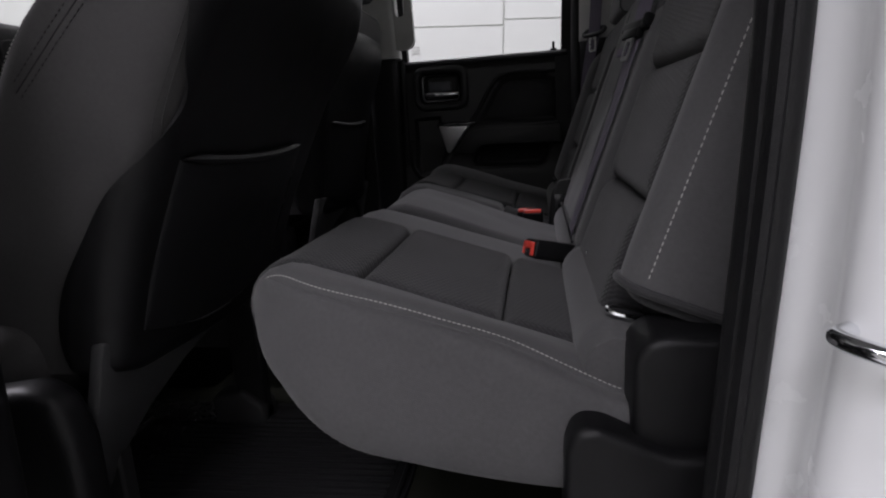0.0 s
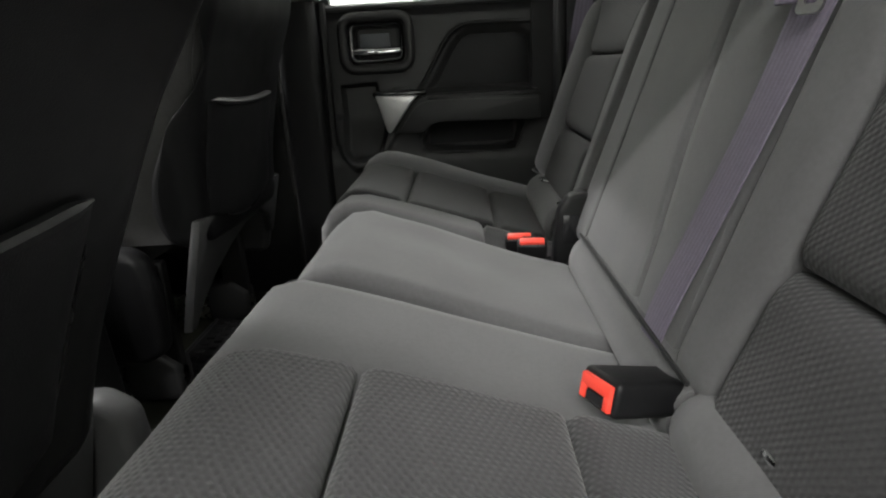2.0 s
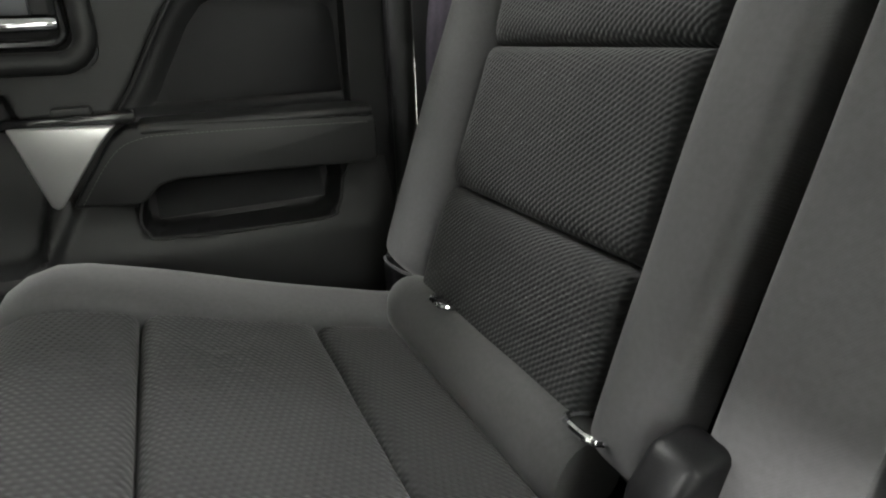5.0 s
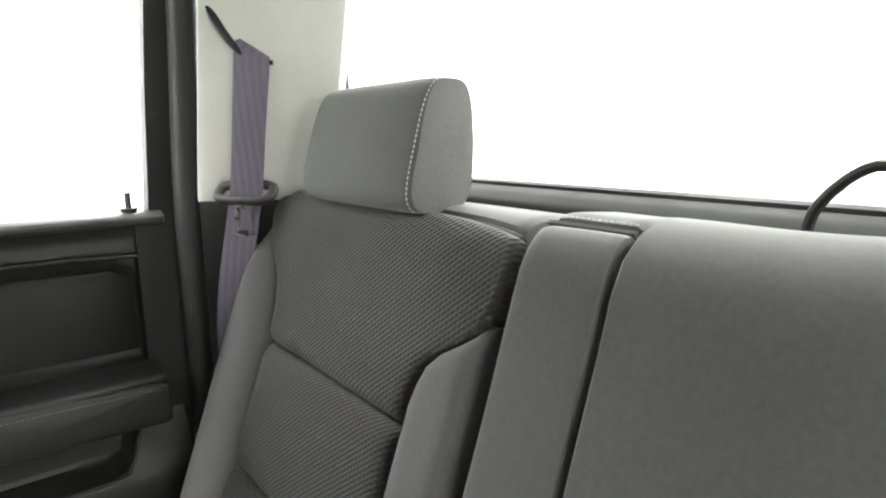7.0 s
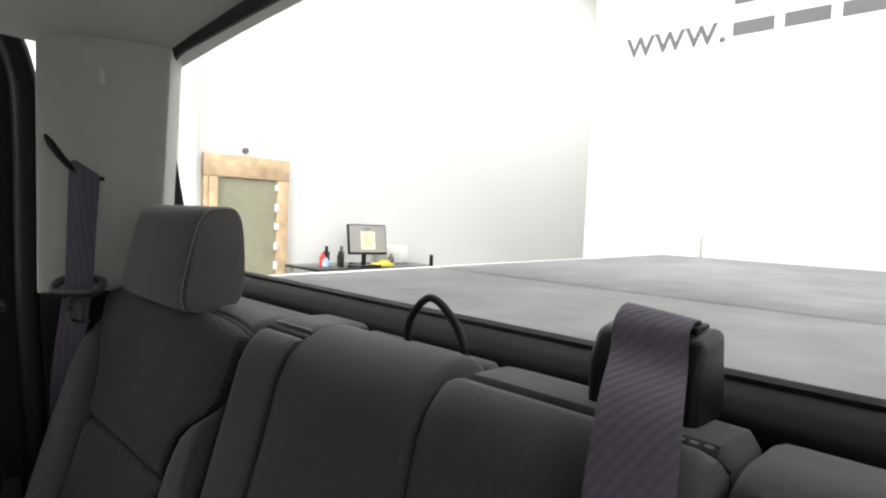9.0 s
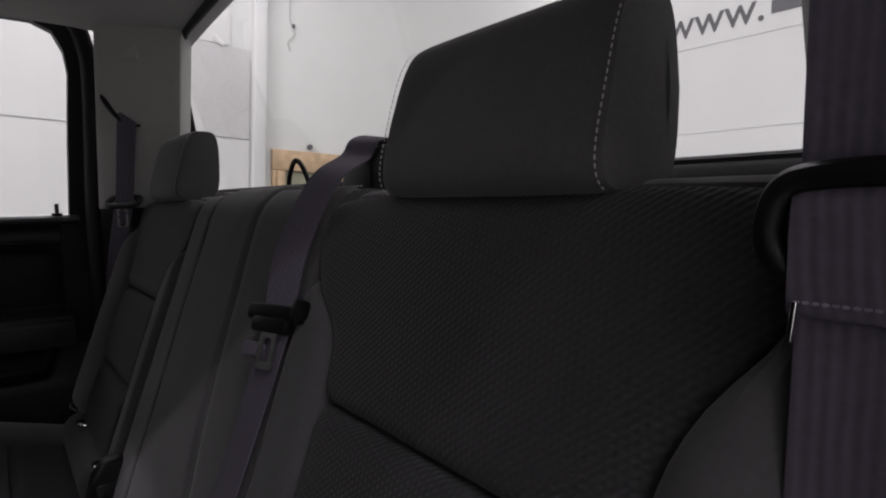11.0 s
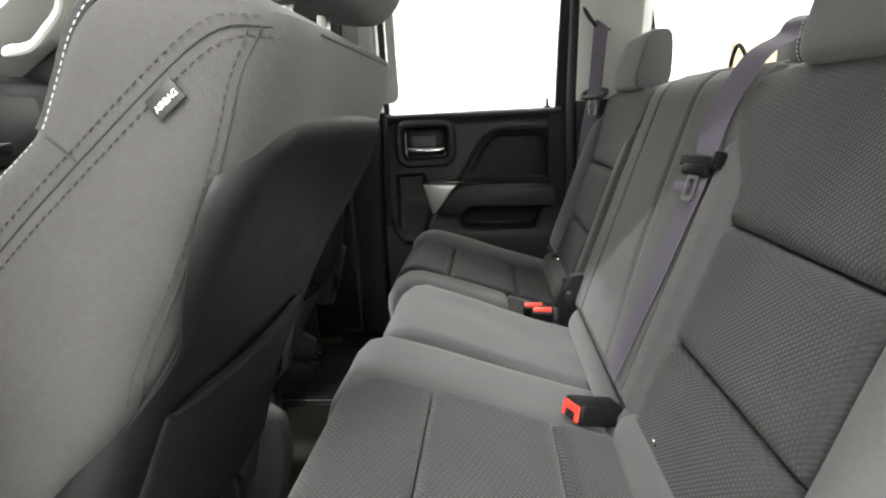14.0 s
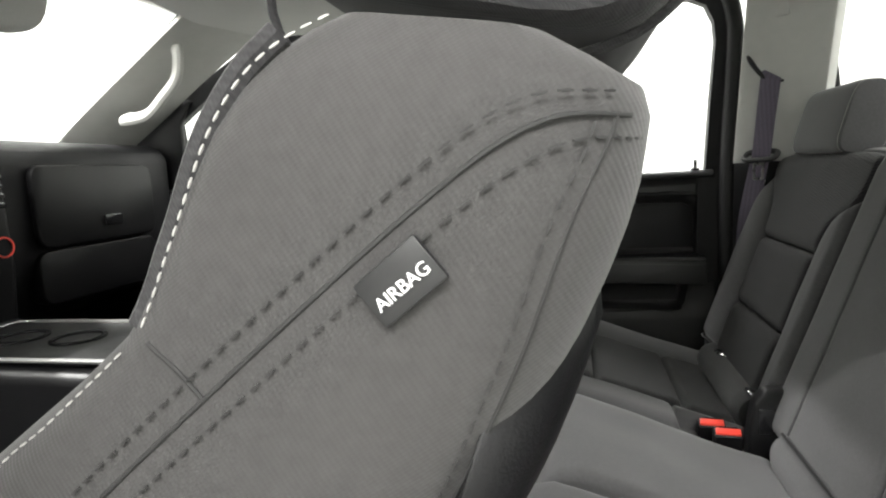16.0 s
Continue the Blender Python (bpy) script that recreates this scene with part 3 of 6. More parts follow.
for px, py, ph, pm, pl in ((3.52, 4.95, 0.15, "gloss", "black pen pot on the desk"), (3.60, 5.05, 0.20, "ink", "dark bottle on the desk"), (3.36, 5.05, 0.13, "red", "small red can on the desk"), (3.30, 4.9, 0.09, "blue", "pale blue cup on the desk"), (3.44, 5.1, 0.2, "gloss", "slim black bottle on the desk"), (4.16, 4.86, 0.12, "ink", "dark tape roll holder on the desk")):
    pot = thing("desk_bottle", (px, py, DZ), pl, "bottle", group="things on the desk", cab=False)
    part("bottle_body", tube([(px, py, DZ), (px, py, DZ + ph * 0.7), (px, py, DZ + ph * 0.72)], 0.036, 12), pm, pot)
    part("bottle_neck", tube([(px, py, DZ + ph * 0.7), (px, py, DZ + ph)], 0.018, 10), pm, pot)
single("crate", box(3.13, 3.38, 4.72, 5.05, GROUND + 0.62, GROUND + 0.98, 0.01, 2), "blue", "pale blue crate on the shelf under the desk", "crate", cab=False)
single("paper_stack", box(4.16, 4.5, 4.95, 5.2, DZ, DZ + 0.2, 0.01, 2), "paper", "white boxes of paper on the desk", "paper", cab=False)
single("paper_roll", tube([(4.13, 5.1, DZ), (4.13, 5.1, DZ + 0.33)], 0.06, 14), "paper", "white paper roll standing on the desk", "paper roll", cab=False)


# ---- setting: the cab shell ----
def door_seal(points, n, r, label):
    """A hollow rubber bulb with a thin sealing lip beside it."""
    s = thing("door_seal", points[0], label, "door seal")
    line = smooth_line(points, n)
    part("bulb", tube(line, r, 10), "rubber", s)
    part("lip", tube([p + Vector((-0.6 * r, -0.75 * r if p.y < 0 else 0.75 * r, 0)) for p in line], r * 0.42, 6), "vinyl", s, "thin rubber lip")
    return s


FLOOR = 0.09
single("cab_floor", box(-1.98, 0.24, -0.80, 0.95, FLOOR - 0.06, FLOOR), "carpet", "olive black carpet on the cab floor", "carpet", kind="structure")
single("cab_wall_rear", prism([(0.225, 0.0), (0.225, 0.828), (0.222, 0.852), (0.228, 0.864), (0.244, 0.872), (0.262, 0.875), (0.30, 0.875), (0.30, 0.0)], -0.86, 0.90, "y", 0.004, 2), "shelf_plastic", "black trim behind the rear seat under the window", "trim", kind="structure")


def liner(y, v):
    return (v, y, 1.238 + 0.035 * (1 - ((y - MID) / 0.70) ** 2) - 0.03 * max(0, (v + 0.05) / 0.25) ** 2 + 0.03 * max(0, (-v - 0.7) / 0.6))


single("headliner", pad(liner, -0.71, 0.75, -1.30, 0.232, lift=0.0, r=(0, 0, 0, 0), skirt=0.015, na=24, nb=24, out=(0, 0, -1)), "liner", "pale grey felt headliner of the cab", "headliner", kind="structure")
single("cab_roof", box(-1.34, 0.26, -0.72, 0.76, 1.325, 1.365, 0.015, 2), "white_paint", "white painted truck roof", "roof", kind="structure")


def window(name, outline, place, gasket, label, pane_mat="glass"):
    """A pane in a black rubber gasket; place turns an outline point into the cab's space."""
    w = thing(name, place(*outline[0]), label, "window", kind="structure")
    bm = bmesh.new()
    n = Vector(place(0.0, 1.0)) - Vector(place(0.0, 0.0))
    bm.faces.new([bm.verts.new(place(a, b)) for a, b in outline])
    pane = part("pane", bm, pane_mat, w, smooth=False)
    pane.visible_shadow = False
    part("gasket", tube([place(a, b) for a, b in outline], gasket, 8, closed=True), "rubber", w, "black rubber gasket")
    return w


def outline_rear():
    return round_poly([(-0.730, 0.874, 0.05), (0.768, 0.874, 0.05), (0.702, 1.214, 0.12), (0.02, 1.243, 0.35), (-0.664, 1.214, 0.12)])


window("window_rear", outline_rear(), lambda a, b: (0.266 - 0.20 * (b - 0.91), a, b), 0.007, "rear cab window in a black gasket")
# wall round the rear window
ro = round_poly([(-0.84, 0.858, 0.02), (0.88, 0.858, 0.02), (0.80, 1.33, 0.1), (0.02, 1.34, 0.2), (-0.76, 1.33, 0.1)])
rw = frame_ring(ro, outline_rear(), 0.0, 0.012, "x")
for v in rw.verts:
    v.co.x += 0.258 - 0.20 * (v.co.z - 0.91)
single("wall_rear_frame", rw, "rubber", "black surround of the rear window", "trim", kind="structure")

# bed with its cover behind the cab
bed = thing("truck_bed", (1.3, MID, 0.0), "white pickup bed under a grey folding vinyl cover", "truck bed")
BZ = 0.83
DROP = Matrix.Translation((0.42, 0, BZ)) @ pose(0, 0, 0, 0, 2.9, 0) @ Matrix.Translation((-0.42, 0, -BZ))
for x0, x1 in ((0.36, 0.945), (0.955, 1.80), (1.81, 2.36)):
    part("cover_panel", box(x0, x1, -0.78, 0.82, BZ - 0.04, BZ, 0.012, 3, DROP), "tonneau", bed, "grey vinyl cover panel")
part("side_rail", box(0.34, 2.36, 0.825, 0.92, -0.05, BZ - 0.008, 0.02, 3, DROP), "white_paint", bed)
part("side_rail", box(0.34, 2.36, -0.88, -0.785, -0.05, BZ - 0.008, 0.02, 3, DROP), "white_paint", bed)
part("tailgate", box(2.37, 2.43, -0.86, 0.90, 0.05, BZ - 0.008, 0.015, 3, DROP), "white_paint", bed)
part("bed_front", box(0.33, 0.385, -0.86, 0.90, -0.05, BZ - 0.05, 0.01, 2), "white_paint", bed)


# pillar trims behind the doors, one for each side
def rear_pillar(side, name, label):
    Y = (lambda y: y) if side > 0 else mirrored
    p = thing(name, (0.1, Y(0.77), 0.3), label, "pillar trim", kind="structure")

    def face(a, z):
        k = a + 0.02 * math.sin(a * math.pi)
        return (0.045 + 0.190 * k, Y(0.816 - 0.140 * a - (0.27 if side > 0 else 0.10) * max(0, z - 0.85)), z)

    part("upper_trim", pad(face, 0.0, 0.79 if side > 0 else 0.86, 0.842, 1.275, lift=0.004, r=(0.03, 0.02, 0.02, 0.01), skirt=0.05 if side > 0 else 0.006, na=16, nb=16, out=(-1, -side, 0)), "trim", p, "pale grey upper trim")

    def low(a, z):
        return (0.047 + 0.18 * a, Y(0.818 - 0.130 * a), z)

    part("lower_trim", pad(low, 0.0, 1.0, FLOOR, 0.85, lift=0.003, r=(0.03, 0.02, 0.02, 0.02), skirt=0.03, na=12, nb=16, out=(-1, -side, 0)), "plastic", p, "black lower trim")
    # belt slot: a bowed lip with a dark mouth
    lip = [face(0.06 + 0.35 * t, 1.092 - 0.066 * t - 0.020 * math.sin(t * math.pi)) for t in [k / 24 for k in range(25)]]
    part("belt_slot", tube([Vector(q) + Vector((-0.004, -0.004 * side, 0)) for q in lip], lambda t: 0.0082 * min(1, (0.12 + 9 * t) ** 0.5) - 0.0042 * t, 10, flat=0.7), "plastic", p, "black bowed belt slot")
    cap = face(0.30, 1.177)
    part("cap", box(-0.022, 0.022, -0.0055, 0.0055, -0.014, 0.014, 0.003, 2, Matrix.Translation(cap) @ pose(0, 0, 0, 0, 0, -52 * side)), "trim", p)


rear_pillar(1, "pillar_rear_far", "pale and black trim behind the closed door")
rear_pillar(-1, "pillar_rear_near", "pale and black trim beside the open door")


def near_grip(b, m):
    """The tongue's black loop with the webbing folded and sewn over it."""
    loop = smooth_line([(-0.027, -0.002, -0.026), (-0.032, -0.003, -0.018), (-0.033, -0.004, -0.008), (-0.028, -0.006, 0.004), (-0.018, -0.007, 0.009), (0.006, -0.007, 0.010), (0.026, -0.006, 0.006), (0.033, -0.004, -0.006), (0.031, -0.002, -0.02)], 48)
    for nm, bm, mt, lb in (
        ("tongue_grip", tube(loop, 0.0058, 10, flat=0.9), "plastic", "black plastic loop grip"),
        ("folded_webbing", ribbon(smooth_line([(0.002, 0.002, 0.000), (0.002, -0.004, 0.006), (0.002, -0.0075, 0.001), (0.001, -0.007, -0.012), (0.0, -0.005, -0.038), (0.0, -0.002, -0.041)], 30), (1, 0, 0), 0.051, 0.003), "web", "folded purple grey webbing"),
        ("fold_stitching", stitches([(q, -0.0068, -0.0365) for q in np.linspace(-0.023, 0.023, 12)], 0.0024, 0.0008, 0.0010), "lilac", "pale lilac sewing"),
        ("tongue", box(-0.0190, -0.0168, -0.0090, -0.0070, -0.054, -0.038, 0.0004, 1, pose(0, 0, 0, 0, 6, 0)), "chrome", "bright metal tongue")):
        bm.transform(m)
        part(nm, bm, mt, b, lb)


def side_belt(side, label):
    Y = (lambda y: y) if side > 0 else mirrored
    b = thing("seat_belt", (0.09, Y(0.75), 0.4), label, "seat belt", group="rear seat belts")
    top = [(0.098, Y(0.714), 1.046), (0.096, Y(0.713), 1.025), (0.091, Y(0.722), 0.95), (0.085, Y(0.733), 0.86), (0.078, Y(0.735), 0.82), (0.058, Y(0.748), 0.68), (0.055, Y(0.744), 0.5), (0.05, Y(0.74), 0.36)]
    across = (0.62, -0.78, 0)
    if side < 0:
        across = (0.035, -1.0, 0)
        top = [(0.088, -0.735, 1.09), (0.082, -0.736, 1.03), (0.077, -0.738, 0.95), (0.074, -0.738, 0.86), (0.073, -0.738, 0.82), (0.070, -0.735, 0.68), (0.067, -0.730, 0.5), (0.066, -0.728, 0.36)]
    band = ribbon(smooth_line(top, 50), across, 0.048)
    if side > 0:
        # the upper end is cut on the slant of the slot
        for v in band.verts:
            d = v.co - Vector(top[0])
            v.co.z -= 0.62 * (d.x * 0.62 - d.y * 0.78) * max(0, 1 + d.z / 0.12)
    part("webbing", band, "web", b, "ribbed purple grey webbing")
    c = Vector((0.086, 0.735, 0.852)) if side > 0 else Vector((0.074, -0.738, 0.874))
    m = Matrix.Translation(c) @ pose(0, 0, 0, 0, 0, -51 if side > 0 else -88)
    if side < 0:
        near_grip(b, m)
        b.matrix_basis = Matrix.Translation((0.014, 0.050, -0.024)) @ b.matrix_basis
        return
    ring = []
    for k in range(36):
        t = 2 * math.pi * k / 36
        cx, sz = math.copysign(abs(math.cos(t)) ** 0.6, math.cos(t)), math.copysign(abs(math.sin(t)) ** 0.6, math.sin(t))
        ring.append(m @ Vector((0.040 * cx, -0.002 - 0.011 * sz, 0.006 - 0.010 * sz)))
    part("tongue_grip", tube(ring, 0.0066, 10, closed=True), "grey_plastic", b, "dark grey plastic loop grip")
    tongue = frame_ring(rounded(-0.015, 0.013, -0.052, -0.008, 0.005), rounded(-0.010, 0.008, -0.045, -0.016, 0.003), -0.009, -0.0065)
    tongue.transform(m)
    part("tongue", tongue, "steel", b, "bright metal tongue")
    part("stop", box(-0.027, 0.027, -0.004, 0.004, -0.080, -0.066, 0.003, 2, m), "web", b)


side_belt(1, "purple grey belt hanging on the pale pillar")
side_belt(-1, "purple grey belt hanging beside the open door")


# ---- far rear door, closed ----
def smooth_pocket(poly):
    """A closed outline with its corners rounded."""
    return [(p.x, p.z) for p in smooth_line([(a, 0, b) for a, b in list(poly) + [poly[0]]], 60)][:-1]


def far_door():
    d = thing("rear_door", (-0.27, 0.9, FLOOR), "closed black door panel with silver accent and chrome handle", "car door")
    xs, zs = np.linspace(-0.575, 0.012, 150), np.linspace(0.10, 0.820, 170)
    px, pz = np.meshgrid(xs, zs)
    y = 0.875 - 0.052 * step(0.50 - pz, 0.07)
    y += 0.006 * np.sin((px + 0.3) * 4)
    upper = [(-0.322, 0.612), (-0.300, 0.640), (-0.255, 0.715), (-0.232, 0.745), (-0.205, 0.762), (-0.17, 0.768), (-0.03, 0.764), (-0.012, 0.750), (-0.012, 0.600)]
    y += 0.015 * step(poly_depth(px, pz, upper), 0.006)
    inner = [(-0.290, 0.612), (-0.272, 0.640), (-0.230, 0.712), (-0.208, 0.738), (-0.185, 0.750), (-0.06, 0.748), (-0.035, 0.735), (-0.030, 0.71), (-0.026, 0.600)]
    y += 0.016 * step(poly_depth(px, pz, inner), 0.014)
    pocket = [(-0.292, 0.545), (-0.06, 0.540), (-0.062, 0.50), (-0.075, 0.470), (-0.10, 0.458), (-0.285, 0.463), (-0.312, 0.472), (-0.316, 0.495)]
    y += 0.045 * step(poly_depth(px, pz, pocket), 0.006)
    fore = [(-0.515, 0.632), (-0.43, 0.635), (-0.405, 0.53), (-0.425, 0.462), (-0.445, 0.452), (-0.495, 0.448), (-0.512, 0.47)]
    y += 0.018 * step(poly_depth(px, pz, fore), 0.006)
    fore_low = [(-0.56, 0.56), (-0.52, 0.46), (-0.49, 0.425), (-0.43, 0.425), (-0.405, 0.47), (-0.38, 0.51), (-0.40, 0.55)]
    y -= 0.012 * step(poly_depth(px, pz, fore_low), 0.008) * (1 - step(poly_depth(px, pz, fore), 0.009))
    bez = rounded(-0.500, -0.332, 0.672, 0.797, 0.02)
    y += 0.030 * step(poly_depth(px, pz, bez), 0.004)
    y -= 0.012 * step(0.05 - np.abs(pz - 0.79) * 0 - (0.828 - pz) * 2.0, 0.03)
    part("door_panel", sheet(xs, zs, y, 0.935), "door_plastic", d, "black moulded door panel")
    part("recess_crest", tube(smooth_line([(a, 0.8755, b) for a, b in upper], 70), 0.0028, 8), "door_plastic", d, "raised crest round the recess")
    part("recess_insert", prism([(-0.282, 0.616), (-0.266, 0.641), (-0.226, 0.708), (-0.206, 0.732), (-0.184, 0.743), (-0.062, 0.741), (-0.041, 0.730), (-0.036, 0.71), (-0.032, 0.616)], 0.9045, 0.912, "y", 0.002, 2), "vinyl", d, "soft black insert in the recess")

    def pocket_floor(x, z):
        return (x, 0.917 - 0.052 * float(step(np.array(0.50 - z), 0.07)) + 0.006 * math.sin((x + 0.3) * 4), z)

    # darker sheet over the pocket's floor puts its inner shade into colour
    part("pocket_lining", pad(pocket_floor, -0.298, -0.078, 0.474, 0.532, lift=0.0, r=(0, 0, 0, 0), skirt=0.004, na=16, nb=10, out=(0, -1, 0)), "vinyl", d, "black sheet standing in for shade in the door pocket")
    part("pocket_lip", tube([(a, 0.868 - 0.052 * float(step(np.array(0.50 - b), 0.07)), b) for a, b in smooth_pocket(pocket)], 0.0022, 8, closed=True), "door_plastic", d, "rounded lip of the door pocket")
    # handle bezel and chrome pull
    o, i = rounded(-0.510, -0.324, 0.662, 0.806, 0.026), rounded(-0.488, -0.346, 0.682, 0.786, 0.018)
    ring = frame_ring(o, i, 0.856, 0.905)
    bz = part("handle_bezel", ring, "plastic", d, "black handle bezel")
    part("bezel_rim", tube([(a, 0.857, c) for a, c in rounded(-0.500, -0.334, 0.672, 0.796, 0.030)], 0.0125, 12, closed=True), "door_plastic", bz, "rounded black rim")
    part("recess_rim", tube([(a, 0.866, c) for a, c in rounded(-0.480, -0.354, 0.692, 0.778, 0.016)], 0.005, 8, closed=True), "gloss", bz)
    part("bezel_inner", frame_ring(rounded(-0.490, -0.344, 0.680, 0.788, 0.018), rounded(-0.470, -0.366, 0.700, 0.770, 0.012), 0.878, 0.907), "rubber", bz)
    part("bezel_back", box(-0.494, -0.340, 0.905, 0.912, 0.676, 0.792), "plastic", bz)
    part("backplate", box(-0.462, -0.386, 0.890, 0.904, 0.722, 0.757, 0.003, 2), "plate", bz, "grey plate behind the pull")
    pull = smooth_line([(-0.492, 0.893, 0.716), (-0.48, 0.874, 0.716), (-0.42, 0.868, 0.714), (-0.36, 0.874, 0.715), (-0.347, 0.893, 0.716)], 24)
    part("door_handle", tube(pull, 0.0105, 12, flat=0.8), "chrome", d, "chrome pull handle")
    # armrest, its stitching, the silver wedge and the switch pad
    arm = [(-0.384, 0.513), (-0.350, 0.560), (-0.330, 0.588), (-0.312, 0.599), (-0.27, 0.602), (-0.022, 0.592), (-0.018, 0.586), (-0.018, 0.536), (-0.024, 0.531), (-0.265, 0.538), (-0.288, 0.533), (-0.306, 0.516), (-0.318, 0.511)]
    bm = prism(arm, 0.802, 0.880, "y", 0.006, 3)
    for v in bm.verts:
        v.co.y += 0.03 * max(0, (-0.29 - v.co.x) / 0.1)
    part("armrest", bm, "door_plastic", d, "black padded armrest")
    part("armrest_top", box(-0.30, -0.02, 0.806, 0.895, 0.590, 0.604, 0.006, 3), "door_plastic", d)
    line = [(x, 0.8005 + 0.03 * max(0, (-0.29 - x) / 0.1), z) for x, z in ((-0.372, 0.516), (-0.340, 0.560), (-0.320, 0.580), (-0.300, 0.588), (-0.27, 0.5905), (-0.15, 0.588), (-0.03, 0.584))]
    part("armrest_stitching", stitches(smooth_line(line, 60), 0.0036, 0.0018, 0.00052), "faded_thread", d)
    wedge = [(-0.428, 0.607), (-0.322, 0.603), (-0.340, 0.584), (-0.392, 0.516), (-0.398, 0.513), (-0.404, 0.518)]
    bm = prism(wedge, 0.822, 0.87, "y", 0.004, 3)
    for v in bm.verts:
        v.co.y += 0.12 * max(0, -0.36 - v.co.x)
    part("silver_wedge", bm, "silver", d, "satin silver accent wedge")
    sp = part("switch_pad", box(-0.435, -0.30, 0.835, 0.885, 0.603, 0.616, 0.004, 2), "gloss", d, "gloss black switch pad")
    part("window_switch", box(-0.385, -0.345, 0.845, 0.868, 0.614, 0.624, 0.003, 2), "grey_plastic", sp)
    # sill, lock pin, frame and pane
    part("sill", prism([(0.856, 0.810), (0.853, 0.822), (0.866, 0.829), (0.90, 0.829), (0.92, 0.81)], -0.545, 0.008, "x", 0.004, 3), "sill_plastic", d)
    pin = part("lock_pin", tube([(-0.034, 0.875, 0.826), (-0.034, 0.875, 0.856)], 0.0045, 10), "gloss", d)
    part("pin_collar", tube([(-0.034, 0.875, 0.826), (-0.034, 0.875, 0.834)], 0.011, 12), "plastic", pin)
    o = [(-0.585, 0.815), (-0.40, 0.815), (-0.12, 0.815), (0.056, 0.815), (0.060, 1.0), (0.060, 1.16), (0.052, 1.23), (0.018, 1.28), (-0.06, 1.285), (-0.3, 1.292), (-0.585, 1.29)]
    i = [(-0.528, 0.828), (-0.40, 0.822), (-0.12, 0.822), (-0.010, 0.829), (-0.004, 1.0), (0.004, 1.15), (-0.002, 1.195), (-0.022, 1.235), (-0.06, 1.252), (-0.3, 1.258), (-0.522, 1.255)]
    fr = frame_ring(o, i, 0.0, 0.03)
    for v in fr.verts:
        v.co.y += 0.868 - 0.13 * (v.co.z - 0.83)
    part("window_frame", fr, "rubber", d, "black window frame")
    bm = bmesh.new()
    bm.faces.new([bm.verts.new((a, 0.888 - 0.13 * (b - 0.83), b)) for a, b in i])
    pane = part("pane", bm, "glass", d, smooth=False)
    pane.visible_shadow = False
    part("glass_mark", joined(*[box(-0.512 + 0.008 * k, -0.507 + 0.008 * k, 0.8765, 0.8772, 0.852 + 0.01 * j, 0.857 + 0.01 * j) for k in range(4) for j in range(3)]), "joint", d)
    part("outer_skin", box(-0.60, 0.03, 0.945, 0.965, 0.0, 0.83, 0.008, 2), "white_paint", d)


far_door()
single("door_shut_face", box(-0.03, 0.055, 0.868, 0.95, 0.0, 0.828), "rubber", "black shut face behind the closed door", "door jamb", kind="structure")
door_seal([(0.036, 0.836, 0.10), (0.036, 0.838, 0.45), (0.038, 0.836, 0.83), (0.044, 0.806, 1.10), (0.038, 0.790, 1.2), (0.004, 0.780, 1.262), (-0.1, 0.776, 1.280), (-0.58, 0.776, 1.282)], 60, 0.0175, "black rubber seal behind the closed door")


# far middle pillar with its pale grip trim
bp = thing("pillar_middle_far", (-0.6, 0.82, FLOOR), "dark pillar with a pale slotted upper trim", "pillar trim", kind="structure")
part("lower_trim", prism(rounded(-0.655, -0.552, 0.80, 0.86, 0.02), FLOOR, 0.835, "z", 0), "plastic", bp, "black lower pillar trim")
bm = prism(rounded(-0.655, -0.535, 0.768, 0.84, 0.024), 0.835, 1.285, "z", 0)
for v in bm.verts:
    v.co.y -= 0.10 * (v.co.z - 0.835)
part("upper_trim", bm, "trim", bp, "pale grey upper pillar trim")
gr = frame_ring(rounded(-0.585, -0.480, 0.860, 1.215, 0.03), rounded(-0.535, -0.505, 0.960, 1.125, 0.012), 0.0, 0.022)
for v in gr.verts:
    v.co.y += 0.775 - 0.10 * (v.co.z - 0.835)
part("grip", gr, "trim", bp, "pale grey grip with a long slot")
part("front_seal", tube([(-0.548, 0.842, 0.1), (-0.548, 0.842, 0.5), (-0.542, 0.838, 0.83)], 0.011, 8), "rubber", bp)
single("sill_trim", prism([(0.74, FLOOR), (0.76, 0.125), (0.80, 0.13), (0.86, 0.12), (0.86, FLOOR - 0.03), (0.74, FLOOR - 0.03)], -0.72, 0.05, "x", 0.006, 2), "plastic", "black sill trim under the closed door", "sill trim", kind="structure")


# ---- rear seats ----
LEAN_B = math.atan(0.36)
V0, RB = 0.828, 0.048
ZB = -0.006
CS, SN = math.cos(LEAN_B), math.sin(LEAN_B)


def back_profile(v):
    """The backrest's face, by a height v that runs on over its rounded top: x and z."""
    if v <= V0:
        return 0.02 + 0.36 * (v - 0.525), v + ZB
    x0, z0 = 0.02 + 0.36 * (V0 - 0.525), V0 + ZB
    s = (v - V0) / CS
    end = math.radians(95) - LEAN_B
    phi = min(s / RB, end)
    a = LEAN_B + phi
    x, z = x0 + RB * CS - RB * math.cos(a), z0 - RB * SN + RB * math.sin(a)
    more = s - RB * phi
    return x + more * math.sin(a), z + more * math.cos(a)


def back_S(y, v):
    x, z = back_profile(v)
    return (x, y, z)


ZC = curve((0.0, 0.338), (0.06, 0.350), (0.16, 0.380), (0.325, 0.434), (0.40, 0.456))
RC, A0, VC = 0.042, math.radians(15), 0.388


